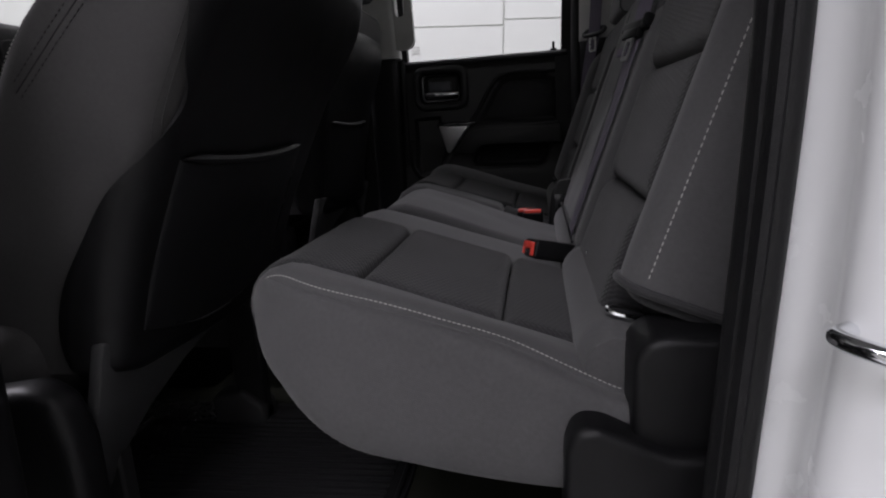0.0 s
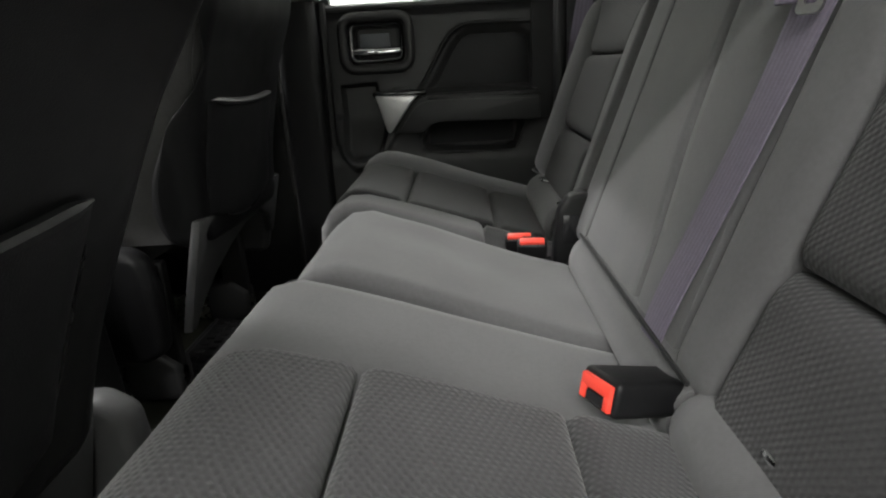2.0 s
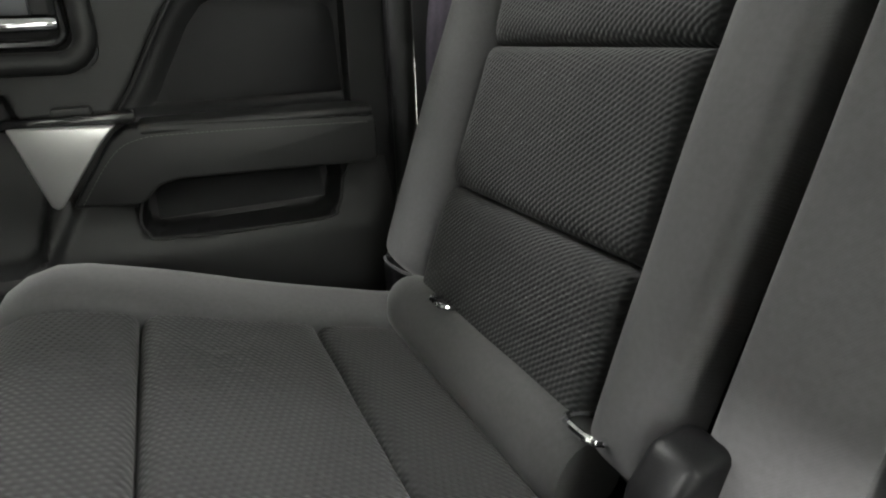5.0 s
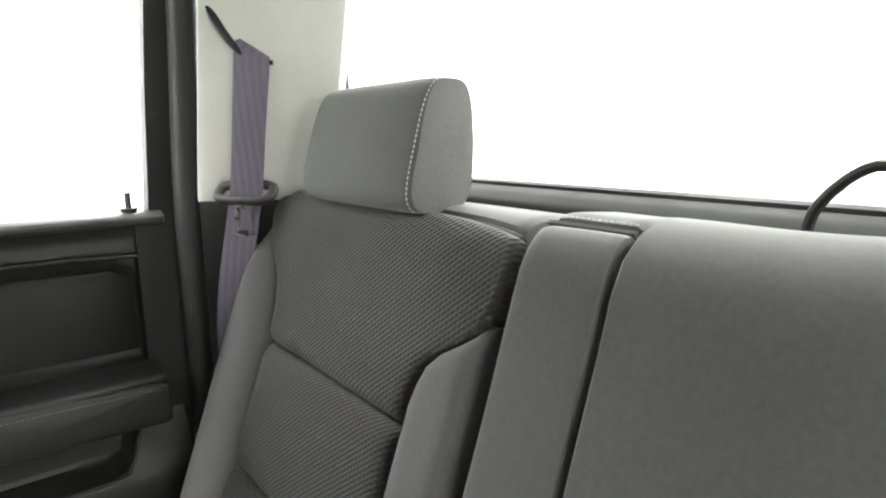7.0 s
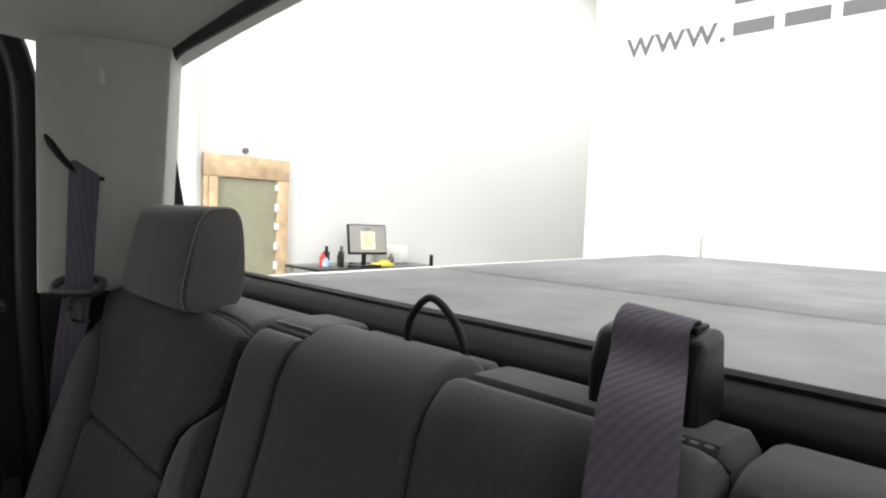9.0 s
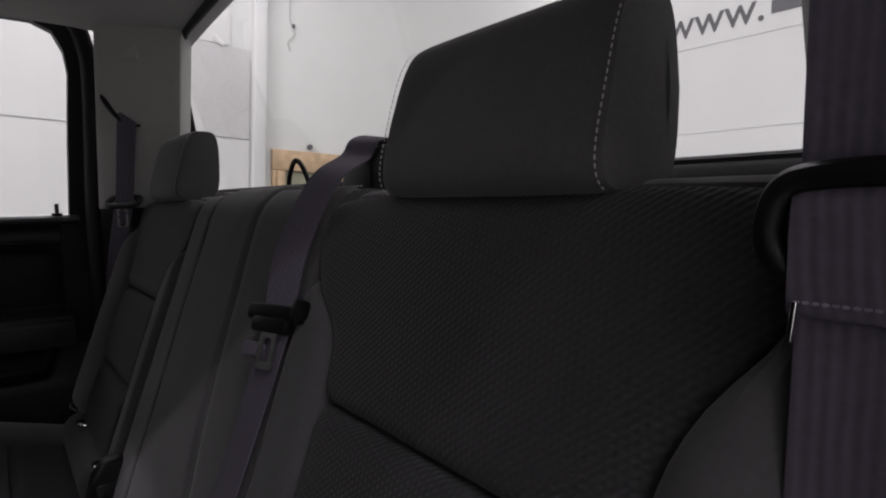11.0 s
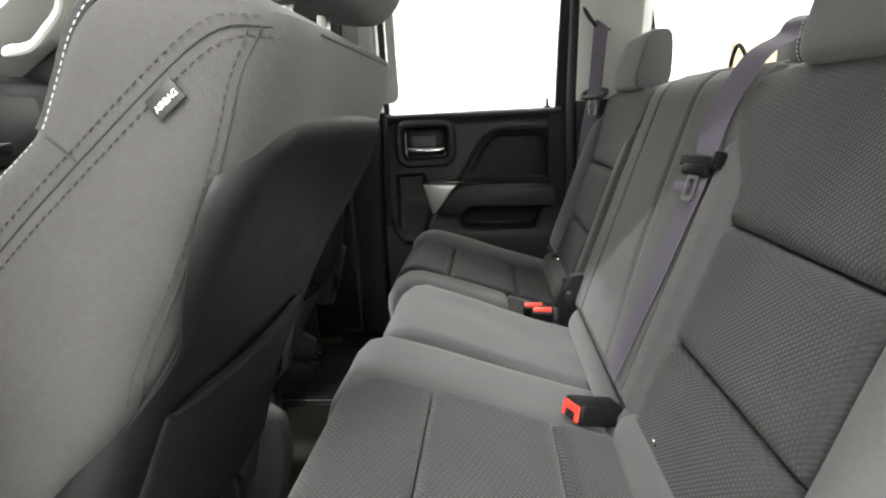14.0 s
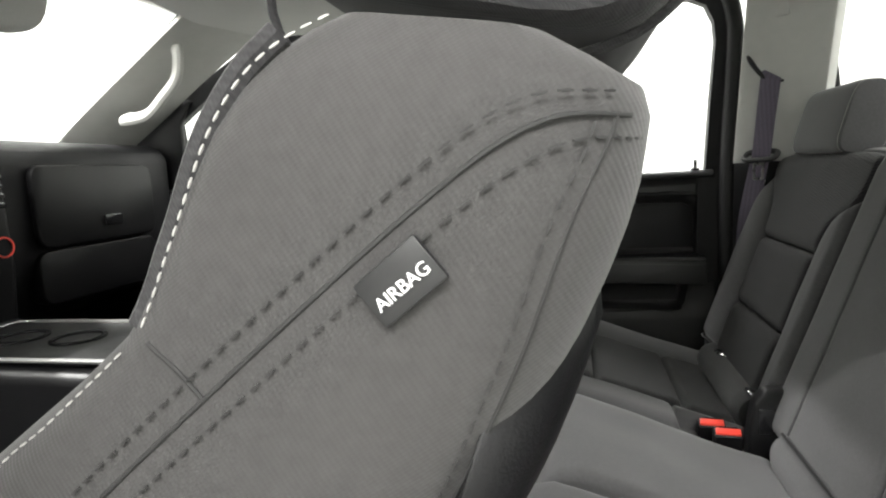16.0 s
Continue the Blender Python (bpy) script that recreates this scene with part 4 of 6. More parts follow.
def cushion_profile(v):
    """The cushion's top, by the way v from the backrest forward, then down over its front: x and z."""
    if v <= VC:
        return -v, ZC(v)
    s = v - VC
    phi = min(s / RC, math.radians(112))
    a = A0 - phi
    x = -VC - RC * (math.sin(A0) - math.sin(a))
    z = ZC(VC) + RC * (math.cos(a) - math.cos(A0))
    more = s - RC * phi
    return x - more * math.cos(a), z + more * math.sin(a)


def cush_S(y, v):
    x, z = cushion_profile(v)
    return (x, y, z)


OUT_B, OUT_C = (-1, 0, 0.5), (-0.7, 0, 0.7)
INSET_OUT = curve((0.40, -0.600), (0.53, -0.604), (0.68, -0.606), (0.73, -0.612), (0.765, -0.632), (0.80, -0.668), (0.83, -0.688), (0.90, -0.694))
INSET_IN = curve((0.40, -0.298), (0.53, -0.303), (0.68, -0.306), (0.715, -0.304), (0.745, -0.290), (0.772, -0.250), (0.79, -0.236), (0.90, -0.234))
SEAM_C = curve((0.38, -0.112), (0.45, -0.100), (0.62, -0.056), (0.75, -0.040), (0.90, -0.028))


def on(S, u, v, lift, out):
    e = 1e-4
    p = Vector(S(u, v))
    n = (Vector(S(u + e, v)) - p).cross(Vector(S(u, v + e)) - p).normalized()
    return p + (n if n.dot(Vector(out)) > 0 else -n) * lift


def between(f, lo, hi):
    return lambda b: f(lo + (hi - lo) * b)


def headrest(parent, yc, w, xc, zc):
    bm = bmesh.new()
    ny, nt = 26, 40
    rings = []
    for j in range(ny + 1):
        s = -1 + 2 * j / ny
        yy = w * math.copysign(1 - (1 - abs(s)) ** 1.6, s)
        k = (max(0.0, 1 - abs(s) ** 9)) ** (1 / 3)
        ring = []
        for i in range(nt):
            t = 2 * math.pi * i / nt
            cx, sz = math.copysign(abs(math.cos(t)) ** 0.52, math.cos(t)), math.copysign(abs(math.sin(t)) ** 0.52, math.sin(t))
            hx, hz = 0.037 * (0.55 + 0.45 * k), 0.066 * (0.83 + 0.17 * k)
            z = zc + hz * sz
            x = xc + hx * cx * (1 - 0.22 * sz) + 0.16 * (z - zc) - 0.004 * (1 - s * s) * (cx < 0)
            ring.append((x, yc + yy * (1 - 0.05 * (sz > 0) * sz), z))
        rings.append(ring)
    h = part("headrest", loft(rings), "cloth", parent, "plain grey headrest with pale side stitching")
    for sd in (-1, 1):
        pts = []
        for k in range(17):
            t = math.pi * (0.62 + 0.76 * k / 16)
            cx, sz = math.copysign(abs(math.cos(t)) ** 0.52, math.cos(t)), math.copysign(abs(math.sin(t)) ** 0.52, math.sin(t))
            z = zc + 0.0655 * sz
            pts.append((xc + 0.0378 * cx * (1 - 0.22 * sz) + 0.16 * (z - zc) - 0.001, yc + sd * (w - 0.004 - 0.001 * max(0, sz)), z))
        part("stitching", stitches(pts, 0.0032, 0.0018, 0.0006), "thread", h)
        part("post", tube([(0.172, yc + sd * 0.045, 0.82), (0.172, yc + sd * 0.045, 0.88)], 0.006, 10), "steel", h)
        part("post_collar", tube([(0.172, yc + sd * 0.045, 0.852), (0.172, yc + sd * 0.045, 0.864)], 0.013, 12), "plastic", h)
    return h


NEAR_Y = lin((-0.72, 0.016), (-0.66, 0.010), (-0.606, 0.004), (-0.55, 0.016), (0.0, 0.016))
EDGE_UP = curve((0.05, 0.0), (0.10, 0.011), (0.15, 0.020), (0.22, 0.020), (0.30, 0.015), (0.36, 0.009), (0.44, 0.003))


def near_bolster(seat):
    """The boxed bolster by the open door: a soft front, a stitched corner, a flat side and a hem round its foot."""
    st = -0.667

    def section(v, grow=0.0):
        x, z = back_profile(v)
        seam = max(INSET_OUT(v) + NEAR_Y(INSET_OUT(v)), st + 0.012)
        seam -= 0.014 * max(0.0, (0.505 - v) / 0.04) ** 2
        w = seam - st
        top = rise(0.846 - v, 0.05)
        out = []
        for f, h in ((0.0, -0.006), (0.06, 0.008), (0.18, 0.017), (0.40, 0.022), (0.65, 0.021), (0.85, 0.015), (0.95, 0.009), (1.0, 0.003), (1.03, -0.006), (1.06, -0.022), (1.10, -0.045), (1.14, -0.075), (1.16, -0.11)):
            h = h * top - 0.03 * (1 - top) + grow
            y = (seam - w * f) if f <= 1 else st - 0.07 * (f - 1) - grow
            out.append((x - CS * h, y, z + SN * h))
        return out

    rings = []
    for v in list(np.linspace(0.463, 0.80, 26)) + [0.81, 0.82, 0.83, 0.838, 0.844]:
        sec = section(float(v))
        rings.append(sec + [(sec[-1][0], sec[0][1], sec[-1][2])])
    part("outer_bolster", loft(rings), "cloth", seat, "plain grey boxed bolster")
    foot = section(0.466, 0.0015)
    part("bolster_hem", tube(smooth_line(foot, 50), 0.0045, 8), "head", seat, "piped hem round the bolster's foot")
    flap = [[Vector(p) + Vector((0.004 * k, 0, -0.006 * k)) for p in section(0.462, -0.002)] for k in range(3)]
    bm = bmesh.new()
    vr = [[bm.verts.new(p) for p in row] for row in flap]
    for a, b in zip(vr, vr[1:]):
        for i in range(len(a) - 1):
            bm.faces.new((a[i], a[i + 1], b[i + 1], b[i]))
    fl = part("hem_flap", bm, "head", seat)
    sol = fl.modifiers.new("thick", "SOLIDIFY")
    sol.thickness = 0.003
    line = [section(float(v), 0.0008)[7] for v in np.linspace(0.478, 0.80, 50)]
    part("bolster_stitching", stitches([Vector(p) for p in line], 0.0042, 0.0022, 0.0008), "thread", seat, "pale stitching along the bolster")


def seat_half(seat, side):
    """The outer place of a bench part: the driver's side as drawn, the other mirrored."""
    Y = (lambda y: y + 0.016 - 0.008 * min(1, max(0, (-0.6 - y) / 0.08))) if side < 0 else mirrored

    def SB(y, v):
        return back_S(y + NEAR_Y(y) if side < 0 else Y(y), v)

    def SC(y, v):
        p = cush_S(Y(y), v)
        return (p[0] + 0.02, p[1], p[2] + 0.010) if side < 0 else p

    # backrest
    part("back_insert_lower", pad(SB, between(INSET_OUT, 0.40, 0.53), between(INSET_IN, 0.40, 0.53), 0.40, 0.5285, 0.019, (0.016, 0.016, 0.02, 0.026), na=20, nb=18, out=OUT_B, crease=0.0012), "rib", seat, "dark ribbed insert")
    part("back_insert_middle", pad(SB, between(INSET_OUT, 0.53, 0.68), between(INSET_IN, 0.53, 0.68), 0.5315, 0.6785, 0.017, (0.016, 0.016, 0.022, 0.018), na=20, nb=18, out=OUT_B, crease=0.0012), "rib", seat, "dark ribbed insert")
    part("back_insert_upper", pad(SB, between(INSET_OUT, 0.68, 0.864), between(INSET_IN, 0.68, 0.864), 0.6815, lambda a: 0.864 - 0.012 * (2 * abs(a - 0.5)) ** 4, 0.016, (0.018, 0.012, 0.022, 0.010), na=24, nb=24, out=OUT_B, crease=0.0012), "rib", seat, "dark ribbed insert")
    bo_l = curve((0.0, -0.712), (0.6, -0.712), (0.85, -0.704), (1.0, -0.694))
    if side < 0:
        near_bolster(seat)
    else:
        part("outer_bolster", pad(SB, lambda b: bo_l(b), between(INSET_OUT, 0.415, 0.825), 0.415, 0.825, 0.036, (0.045, 0.05, 0.025, 0.10), skirt=0.05, na=18, nb=30, out=OUT_B, crease=0.001), "cloth", seat, "plain grey bolster")
    part("inner_bolster", pad(SB, between(INSET_IN, 0.405, 0.785), -0.231, 0.405, 0.785, 0.024, (0.035, 0.013, 0.02, 0.03), na=14, nb=26, out=OUT_B, crease=0.001), "cloth", seat, "plain grey bolster")
    part("top_roll", pad(SB, -0.695, -0.234, lambda a: 0.866 - 0.012 * (2 * abs(a - 0.5)) ** 4, 0.935, 0.009, (0.03, 0.01, 0.008, 0.01), na=24, nb=12, out=(-0.3, 0, 1)), "cloth", seat)
    if side < 0:
        part("inner_strip", pad(SB, -0.229, lambda b: SEAM_C(0.395 + 0.5 * b), 0.395, 0.877, 0.019, (0.010, 0.009, 0.02, 0.014), na=12, nb=30, out=OUT_B, crease=0.001), "cloth", seat, "plain grey strip")
        part("strip_top", pad(SB, -0.229, SEAM_C(0.9), 0.879, 0.935, 0.012, (0.012, 0.012, 0.008, 0.01), na=8, nb=10, out=(-0.3, 0, 1)), "cloth", seat)
        part("strip_stitching", stitches([on(SB, y, 0.875, 0.015, OUT_B) for y in np.linspace(-0.222, -0.162, 8)], 0.005, 0.003, 0.001), "thread", seat)
    part("top_piping", tube([on(SB, y, 0.865 - 0.012 * (2 * abs((y + 0.695) / 0.461 - 0.5)) ** 4, 0.004, OUT_B) for y in np.linspace(-0.690, -0.236, 30)], 0.0035, 6), "cloth", seat)
    core = [(0.0, 0.40), (0.115, 0.72), (0.150, 0.815), (0.168, 0.840), (0.194, 0.836), (0.194, 0.55), (0.12, 0.36), (0.02, 0.37)]
    lo, hi = sorted((Y(-0.705 if side > 0 else -0.62), Y(-0.23 if side > 0 else -0.11)))
    part("back_core", prism(core, lo, hi, "y", 0.014, 3), "rubber", seat, "black backing of the backrest")
    if side > 0:
        line = [on(SB, -0.7065, v, 0.036 * rise(0.0055, 0.045) + 0.0022, OUT_B) for v in np.linspace(0.44, 0.80, 50)]
        part("bolster_stitching", stitches(line, 0.0042, 0.0022, 0.0008), "thread", seat, "pale stitching along the bolster")
        hem = [on(SB, y, 0.418, h, OUT_B) for y, h in ((-0.604, 0.006), (-0.63, 0.026), (-0.66, 0.034), (-0.69, 0.026), (-0.708, 0.004))]
        part("bolster_hem", tube(smooth_line(hem, 24), 0.0022, 6), "head", seat)
    headrest(seat, *((-0.431, 0.119, 0.166, 0.919) if side < 0 else (0.512, 0.117, 0.163, 0.921)))
    # cushion
    part("cushion_front", pad(SC, -0.602, lambda b: -0.287 - 0.02 * b, 0.3265, 0.54, 0.017, (0.015, 0.015, 0.014, 0.03), na=22, nb=26, out=OUT_C, crease=0.0015), "rib_flat", seat, "dark ribbed cushion insert")
    part("cushion_middle", pad(SC, -0.602, -0.285, 0.1635, 0.3235, 0.017, (0.015, 0.015, 0.013, 0.014), na=22, nb=18, out=OUT_C, crease=0.0015), "rib_flat", seat, "dark ribbed cushion insert")
    part("cushion_rear", pad(SC, -0.602, -0.280, 0.066, 0.1605, 0.017, (0.015, 0.015, 0.022, 0.013), na=22, nb=14, out=OUT_C, crease=0.0012), "rib_flat", seat, "dark ribbed cushion insert")
    def corner(x):
        """How far the cushion's front outer corner is rounded off in plan."""
        return 0.055 * max(0, (-x - 0.28) / 0.13) ** 2 if side < 0 else 0.0

    def SBo(y, v):
        p = SC(y, v)
        x = p[0] + 0.012 * min(1, max(0, (v - 0.22) / 0.16))
        k = max(0, min(1, (-0.600 - y) / 0.068)) if side < 0 else 0.0
        return (x, p[1] + corner(x) * k, p[2] + EDGE_UP(v) * k)

    part("cushion_border", pad(SBo, -0.673 if side < 0 else -0.694, -0.600, 0.02, 0.485, 0.016 if side < 0 else 0.034, (0.03, 0.014 if side < 0 else 0.085, 0.03, 0.05), skirt=0.03, na=14, nb=36, out=OUT_C, crease=0.001), "cloth", seat, "plain grey cushion border")
    top = lin((-0.434, 0.415), (-0.427, 0.440), (-0.412, 0.455), (-0.385, 0.4515), (-0.325, 0.433), (-0.16, 0.381), (-0.06, 0.352), (-0.02, 0.343))
    bot = curve((-0.434, 0.420), (-0.421, 0.388), (-0.379, 0.346), (-0.325, 0.306), (-0.236, 0.281), (-0.118, 0.262), (-0.02, 0.258))

    def SS(x, z):
        t = min(1, max(0, (z - 0.24) / 0.2))
        if side < 0:
            x, z = x + 0.02, z + 0.010
        return (x, corner(x) + Y(-0.662 - 0.020 * math.sin(math.pi * min(1, 0.25 + 0.75 * t)) - 0.02 * max(0, min(1, (x + 0.434) / 0.1)) * 0.5), z)

    at = lambda a: -0.434 + 0.414 * a
    part("cushion_side", pad(SS, -0.434, -0.02, lambda a: bot(at(a)), lambda a: top(at(a)) + 0.004 + (EDGE_UP(-at(a)) if side < 0 else 0.0), 0.014, (0.03, 0.02, 0.035, 0.018), skirt=0.03, na=44, nb=20, out=(0, side, 0), crease=0.001), "cloth", seat, "plain grey cushion side")
    edge = [on(SBo, -0.6700 if side < 0 else -0.6650, v, 0.016 * rise(0.003, 0.03) * rise(v - 0.02, 0.03) * rise(0.485 - v, 0.05) + 0.0008, OUT_C) for v in np.linspace(0.045, 0.445, 80)]
    part("cushion_stitching", stitches(edge, 0.0036, 0.0014, 0.0008), "thread", seat, "pale stitching round the cushion edge")
    corec = [(-0.02, 0.32), (-0.16, 0.362), (-0.325, 0.415), (-0.385, 0.430), (-0.42, 0.405), (-0.40, 0.36), (-0.27, 0.30), (-0.1, 0.26), (-0.02, 0.255)]
    if side < 0:
        corec = [(x + 0.03, z + 0.006) for x, z in corec]
    lo, hi = sorted((Y(-0.655 if side > 0 else -0.61), Y(-0.19)))
    part("cushion_core", prism(corec, lo, hi, "y", 0.01, 2), "cloth", seat)

    # rear roll of the cushion
    def roll(y0, y1):
        lo, hi = sorted((Y(y0), Y(y1)))
        rings = []
        for k in range(19):
            s = k / 18
            yy = lo + (hi - lo) * s
            e = min(s, 1 - s) * (hi - lo)
            q = rise(e + 0.009, 0.022)
            rings.append([((-0.036 if side > 0 else -0.027) + 0.037 * q * math.cos(2 * math.pi * i / 24), yy, 0.382 + 0.040 * q * math.sin(2 * math.pi * i / 24)) for i in range(24)])
        return loft(rings)

    part("cushion_roll", roll(-0.630 if side > 0 else -0.670, -0.283), "cloth", seat, "plain grey roll behind the cushion")
    return roll


wide = thing("rear_seat_wide", (-0.2, -0.25, FLOOR), "grey cloth rear bench part for two with pale stitching", "rear seat", group="rear bench")
roll = seat_half(wide, -1)
FAR_SEAM = lambda b: 0.160 + 0.013 * b
part("centre_back", pad(back_S, lambda b: SEAM_C(0.395 + 0.5 * b) + 0.017, FAR_SEAM, 0.395, 0.912, 0.020, (0.010, 0.005, 0.02, 0.02), na=28, nb=34, out=OUT_B, crease=0.0022), "cloth", wide, "plain grey centre backrest")
part("centre_back_top", pad(back_S, -0.010, 0.173, 0.914, 0.940, 0.010, (0.012, 0.006, 0.01, 0.01), na=14, nb=10, out=(-0.3, 0, 1)), "cloth", wide)
part("far_strip", pad(back_S, lambda b: FAR_SEAM(b) + 0.0008, lambda b: 0.250 + 0.010 * b, 0.395, 0.866, 0.020, (0.005, 0.016, 0.02, 0.012), na=16, nb=34, out=OUT_B, crease=0.0015), "cloth", wide, "plain grey strip beside the gap")
part("far_strip_top", pad(back_S, 0.174, 0.260, 0.868, 0.935, 0.016, (0.006, 0.014, 0.008, 0.01), na=10, nb=12, out=(-0.3, 0, 1)), "cloth", wide)
part("far_strip_piping", tube([on(back_S, y, 0.867, 0.012, OUT_B) for y in np.linspace(0.178, 0.256, 10)], 0.0028, 6), "cloth", wide)
part("far_strip_stitching", stitches([on(back_S, y, 0.872, 0.016, OUT_B) for y in np.linspace(0.180, 0.254, 16)], 0.0034, 0.0018, 0.0006), "thread", wide)
part("centre_core", prism([(0.0, 0.40), (0.115, 0.72), (0.150, 0.815), (0.166, 0.842), (0.190, 0.838), (0.190, 0.55), (0.12, 0.36), (0.02, 0.37)], -0.11, 0.250, "y", 0.012, 3), "rubber", wide, "black backing of the backrest")
part("centre_strip", pad(cush_S, lambda b: -0.282 - 0.02 * b, -0.088, 0.048, 0.585, 0.012, (0.02, 0.016, 0.02, 0.05), na=18, nb=32, out=OUT_C, crease=0.0015), "cloth", wide, "plain grey cushion strip")


def ctr_S(y, v):
    x, z = cushion_profile(v)
    return (x + 0.032 * min(1, max(0, (v - 0.15) / 0.25)), y, z + 0.004)


part("centre_cushion", pad(ctr_S, -0.086, 0.203, 0.048, 0.585, 0.014, (0.018, 0.035, 0.02, 0.05), na=24, nb=34, out=OUT_C, crease=0.002), "cloth", wide, "plain grey centre cushion")
part("centre_roll", roll(-0.276, 0.160), "cloth", wide)
# thin black tube stands in for the shade in the crease behind the roll
part("groove_lining", tube([(-0.046, y, 0.424) for y in np.linspace(-0.27, 0.155, 20)], 0.0022, 6), "rubber", wide, "black line standing in for shade in the groove")
part("centre_cushion_core", prism([(-0.02, 0.32), (-0.16, 0.362), (-0.325, 0.415), (-0.35, 0.42), (-0.375, 0.40), (-0.36, 0.36), (-0.27, 0.30), (-0.1, 0.26), (-0.02, 0.255)], -0.19, 0.195, "y", 0.01, 2), "cloth", wide)

narrow = thing("rear_seat_narrow", (-0.2, 0.46, FLOOR), "grey cloth rear seat for one with pale stitching", "rear seat", group="rear bench")
seat_half(narrow, 1)


def in_S(y, v):
    x, z = cushion_profile(v)
    return (x + 0.004, y, z)


part("inner_border", pad(in_S, 0.216, lambda b: 0.324 - 0.012 * b, 0.19, 0.585, 0.018, (0.03, 0.022, 0.02, 0.05), na=16, nb=28, out=OUT_C, crease=0.001), "cloth", narrow, "plain grey inner cushion border")
part("inner_border_rear", pad(in_S, 0.296, 0.326, 0.055, 0.19, 0.012, (0.012, 0.012, 0.015, 0.002), na=8, nb=10, out=OUT_C), "cloth", narrow)
part("inner_side", prism([(-0.02, 0.33), (-0.19, 0.385), (-0.325, 0.43), (-0.385, 0.445), (-0.417, 0.43), (-0.415, 0.38), (-0.27, 0.30), (-0.1, 0.26), (-0.02, 0.255)], 0.219, 0.235, "y", 0.004, 2), "cloth", narrow)
part("buckle_well", box(-0.19, -0.05, 0.217, 0.296, 0.27, 0.345, 0.006, 2), "plastic", narrow, "black buckle well")
# pivot cover between the two backrests
pv = thing("pivot_cover", (-0.02, 0.240, 0.3), "black plastic pivot cover between the backrests", "cover")
part("shell", prism([(-0.075, 0.30), (-0.074, 0.385), (-0.066, 0.440), (-0.048, 0.466), (-0.02, 0.470), (0.03, 0.42), (0.04, 0.30)], 0.226, 0.262, "y", 0.008, 4), "plastic", pv)
part("recess", box(-0.060, -0.035, 0.2235, 0.2265, 0.39, 0.435, 0.0012, 2), "gloss", pv)

# anchor bars in the gap behind the rolls
for ya, yb, ax in ((-0.628, -0.606, 0.010), (-0.380, -0.356, 0.010), (0.308, 0.342, -0.010), (0.545, 0.575, -0.010)):
    single("anchor_bar", tube(smooth_line([(0.0 + ax, ya, 0.418), (-0.034 + ax, ya, 0.427), (-0.041 + ax, (ya + yb) / 2, 0.429), (-0.034 + ax, yb, 0.427), (0.0 + ax, yb, 0.418)], 20), 0.0032, 8), "chrome", "bright steel child seat anchor bar", "anchor bar", group="anchor bars")


# ---- buckles and the middle belt ----
STALK = (((0.04, 0, 0), (0.06, 0, -0.002), (0.085, 0, -0.012), (0.11, 0, -0.03)), ((0.036, 0, 0.001), (0.052, 0, 0.010), (0.066, 0, 0.026), (0.084, 0, 0.034), (0.104, 0, 0.030), (0.118, 0, 0.012), (0.124, 0, -0.02)))


def buckle(m, label, group="belt buckles", lie=0, hooked=True):
    b = thing("belt_buckle", m.translation, label, "belt buckle", group)
    def P(name, bm, mat, parent, lab=""):
        bm.transform(m)
        return part(name, bm, mat, parent, lab)
    body = prism([(-0.035, -0.024), (0.03, -0.022), (0.042, -0.012), (0.042, 0.012), (0.03, 0.022), (-0.035, 0.024)], -0.012, 0.012, "z", 0.005, 3)
    h = P("housing", body, "plastic", b)
    if hooked:
        P("release_button", joined(box(-0.0385, -0.030, -0.0195, 0.0195, 0.0, 0.0085, 0.0015, 2), box(-0.0385, -0.030, -0.0195, -0.0125, -0.0085, 0.002, 0.0012, 2), box(-0.0385, -0.030, 0.0125, 0.0195, -0.0085, 0.002, 0.0012, 2)), "red", h, "red release button")
        P("tongue_slot", box(-0.0375, -0.030, -0.012, 0.012, -0.0085, -0.001, 0.001, 1), "gloss", h)
    else:
        P("release_button", box(-0.0385, -0.030, -0.0195, 0.0195, -0.0085, 0.0055, 0.0015, 2), "red", h, "red release button")
        P("tongue_slot", box(-0.0390, -0.030, -0.015, 0.015, 0.0058, 0.0080, 0.0005, 1), "gloss", h)
    P("stalk", ribbon(smooth_line(STALK[lie], 24), (0, 1, 0), 0.03, 0.004), "web", b, "short webbing stalk")
    P("stalk_wrap", box(0.050, 0.058, -0.017, 0.010, -0.004 + 0.013 * lie, 0.003 + 0.013 * lie, 0.001, 2), "trim", b)
    return b


buckle(Matrix.Translation((-0.078, -0.246, 0.405)) @ pose(0, 0, 0, 0, 0, 21) @ pose(0, 0, 0, -5, 14, 0) @ Matrix.Diagonal((1.12, 1, 1.3, 1)), "black buckle with red button lying on the cushion", lie=1)
buckle(Matrix.Translation((-0.110, 0.221, 0.366)) @ pose(0, 0, 0, 0, 72, 84), "black upright buckle with red button in the seat gap", hooked=False)
buckle(Matrix.Translation((-0.126, 0.266, 0.362)) @ pose(0, 0, 0, 0, 72, 84), "black upright buckle with red button in the seat gap", hooked=False)

cb = thing("seat_belt", (0.1, -0.19, 0.4), "purple grey middle belt lying down the backrest", "seat belt", group="rear seat belts")
run = [on(back_S, y, v, h, OUT_B) for y, v, h in ((-0.172, 0.335, 0.010), (-0.172, 0.37, 0.020), (-0.174, 0.43, 0.028), (-0.184, 0.52, 0.029), (-0.196, 0.60, 0.030), (-0.208, 0.69, 0.034), (-0.208, 0.745, 0.036), (-0.192, 0.80, 0.034), (-0.175, 0.86, 0.032))] + [Vector((0.182, -0.158, 0.902)), Vector((0.198, -0.152, 0.921)), Vector((0.220, -0.150, 0.926)), Vector((0.238, -0.150, 0.91))]
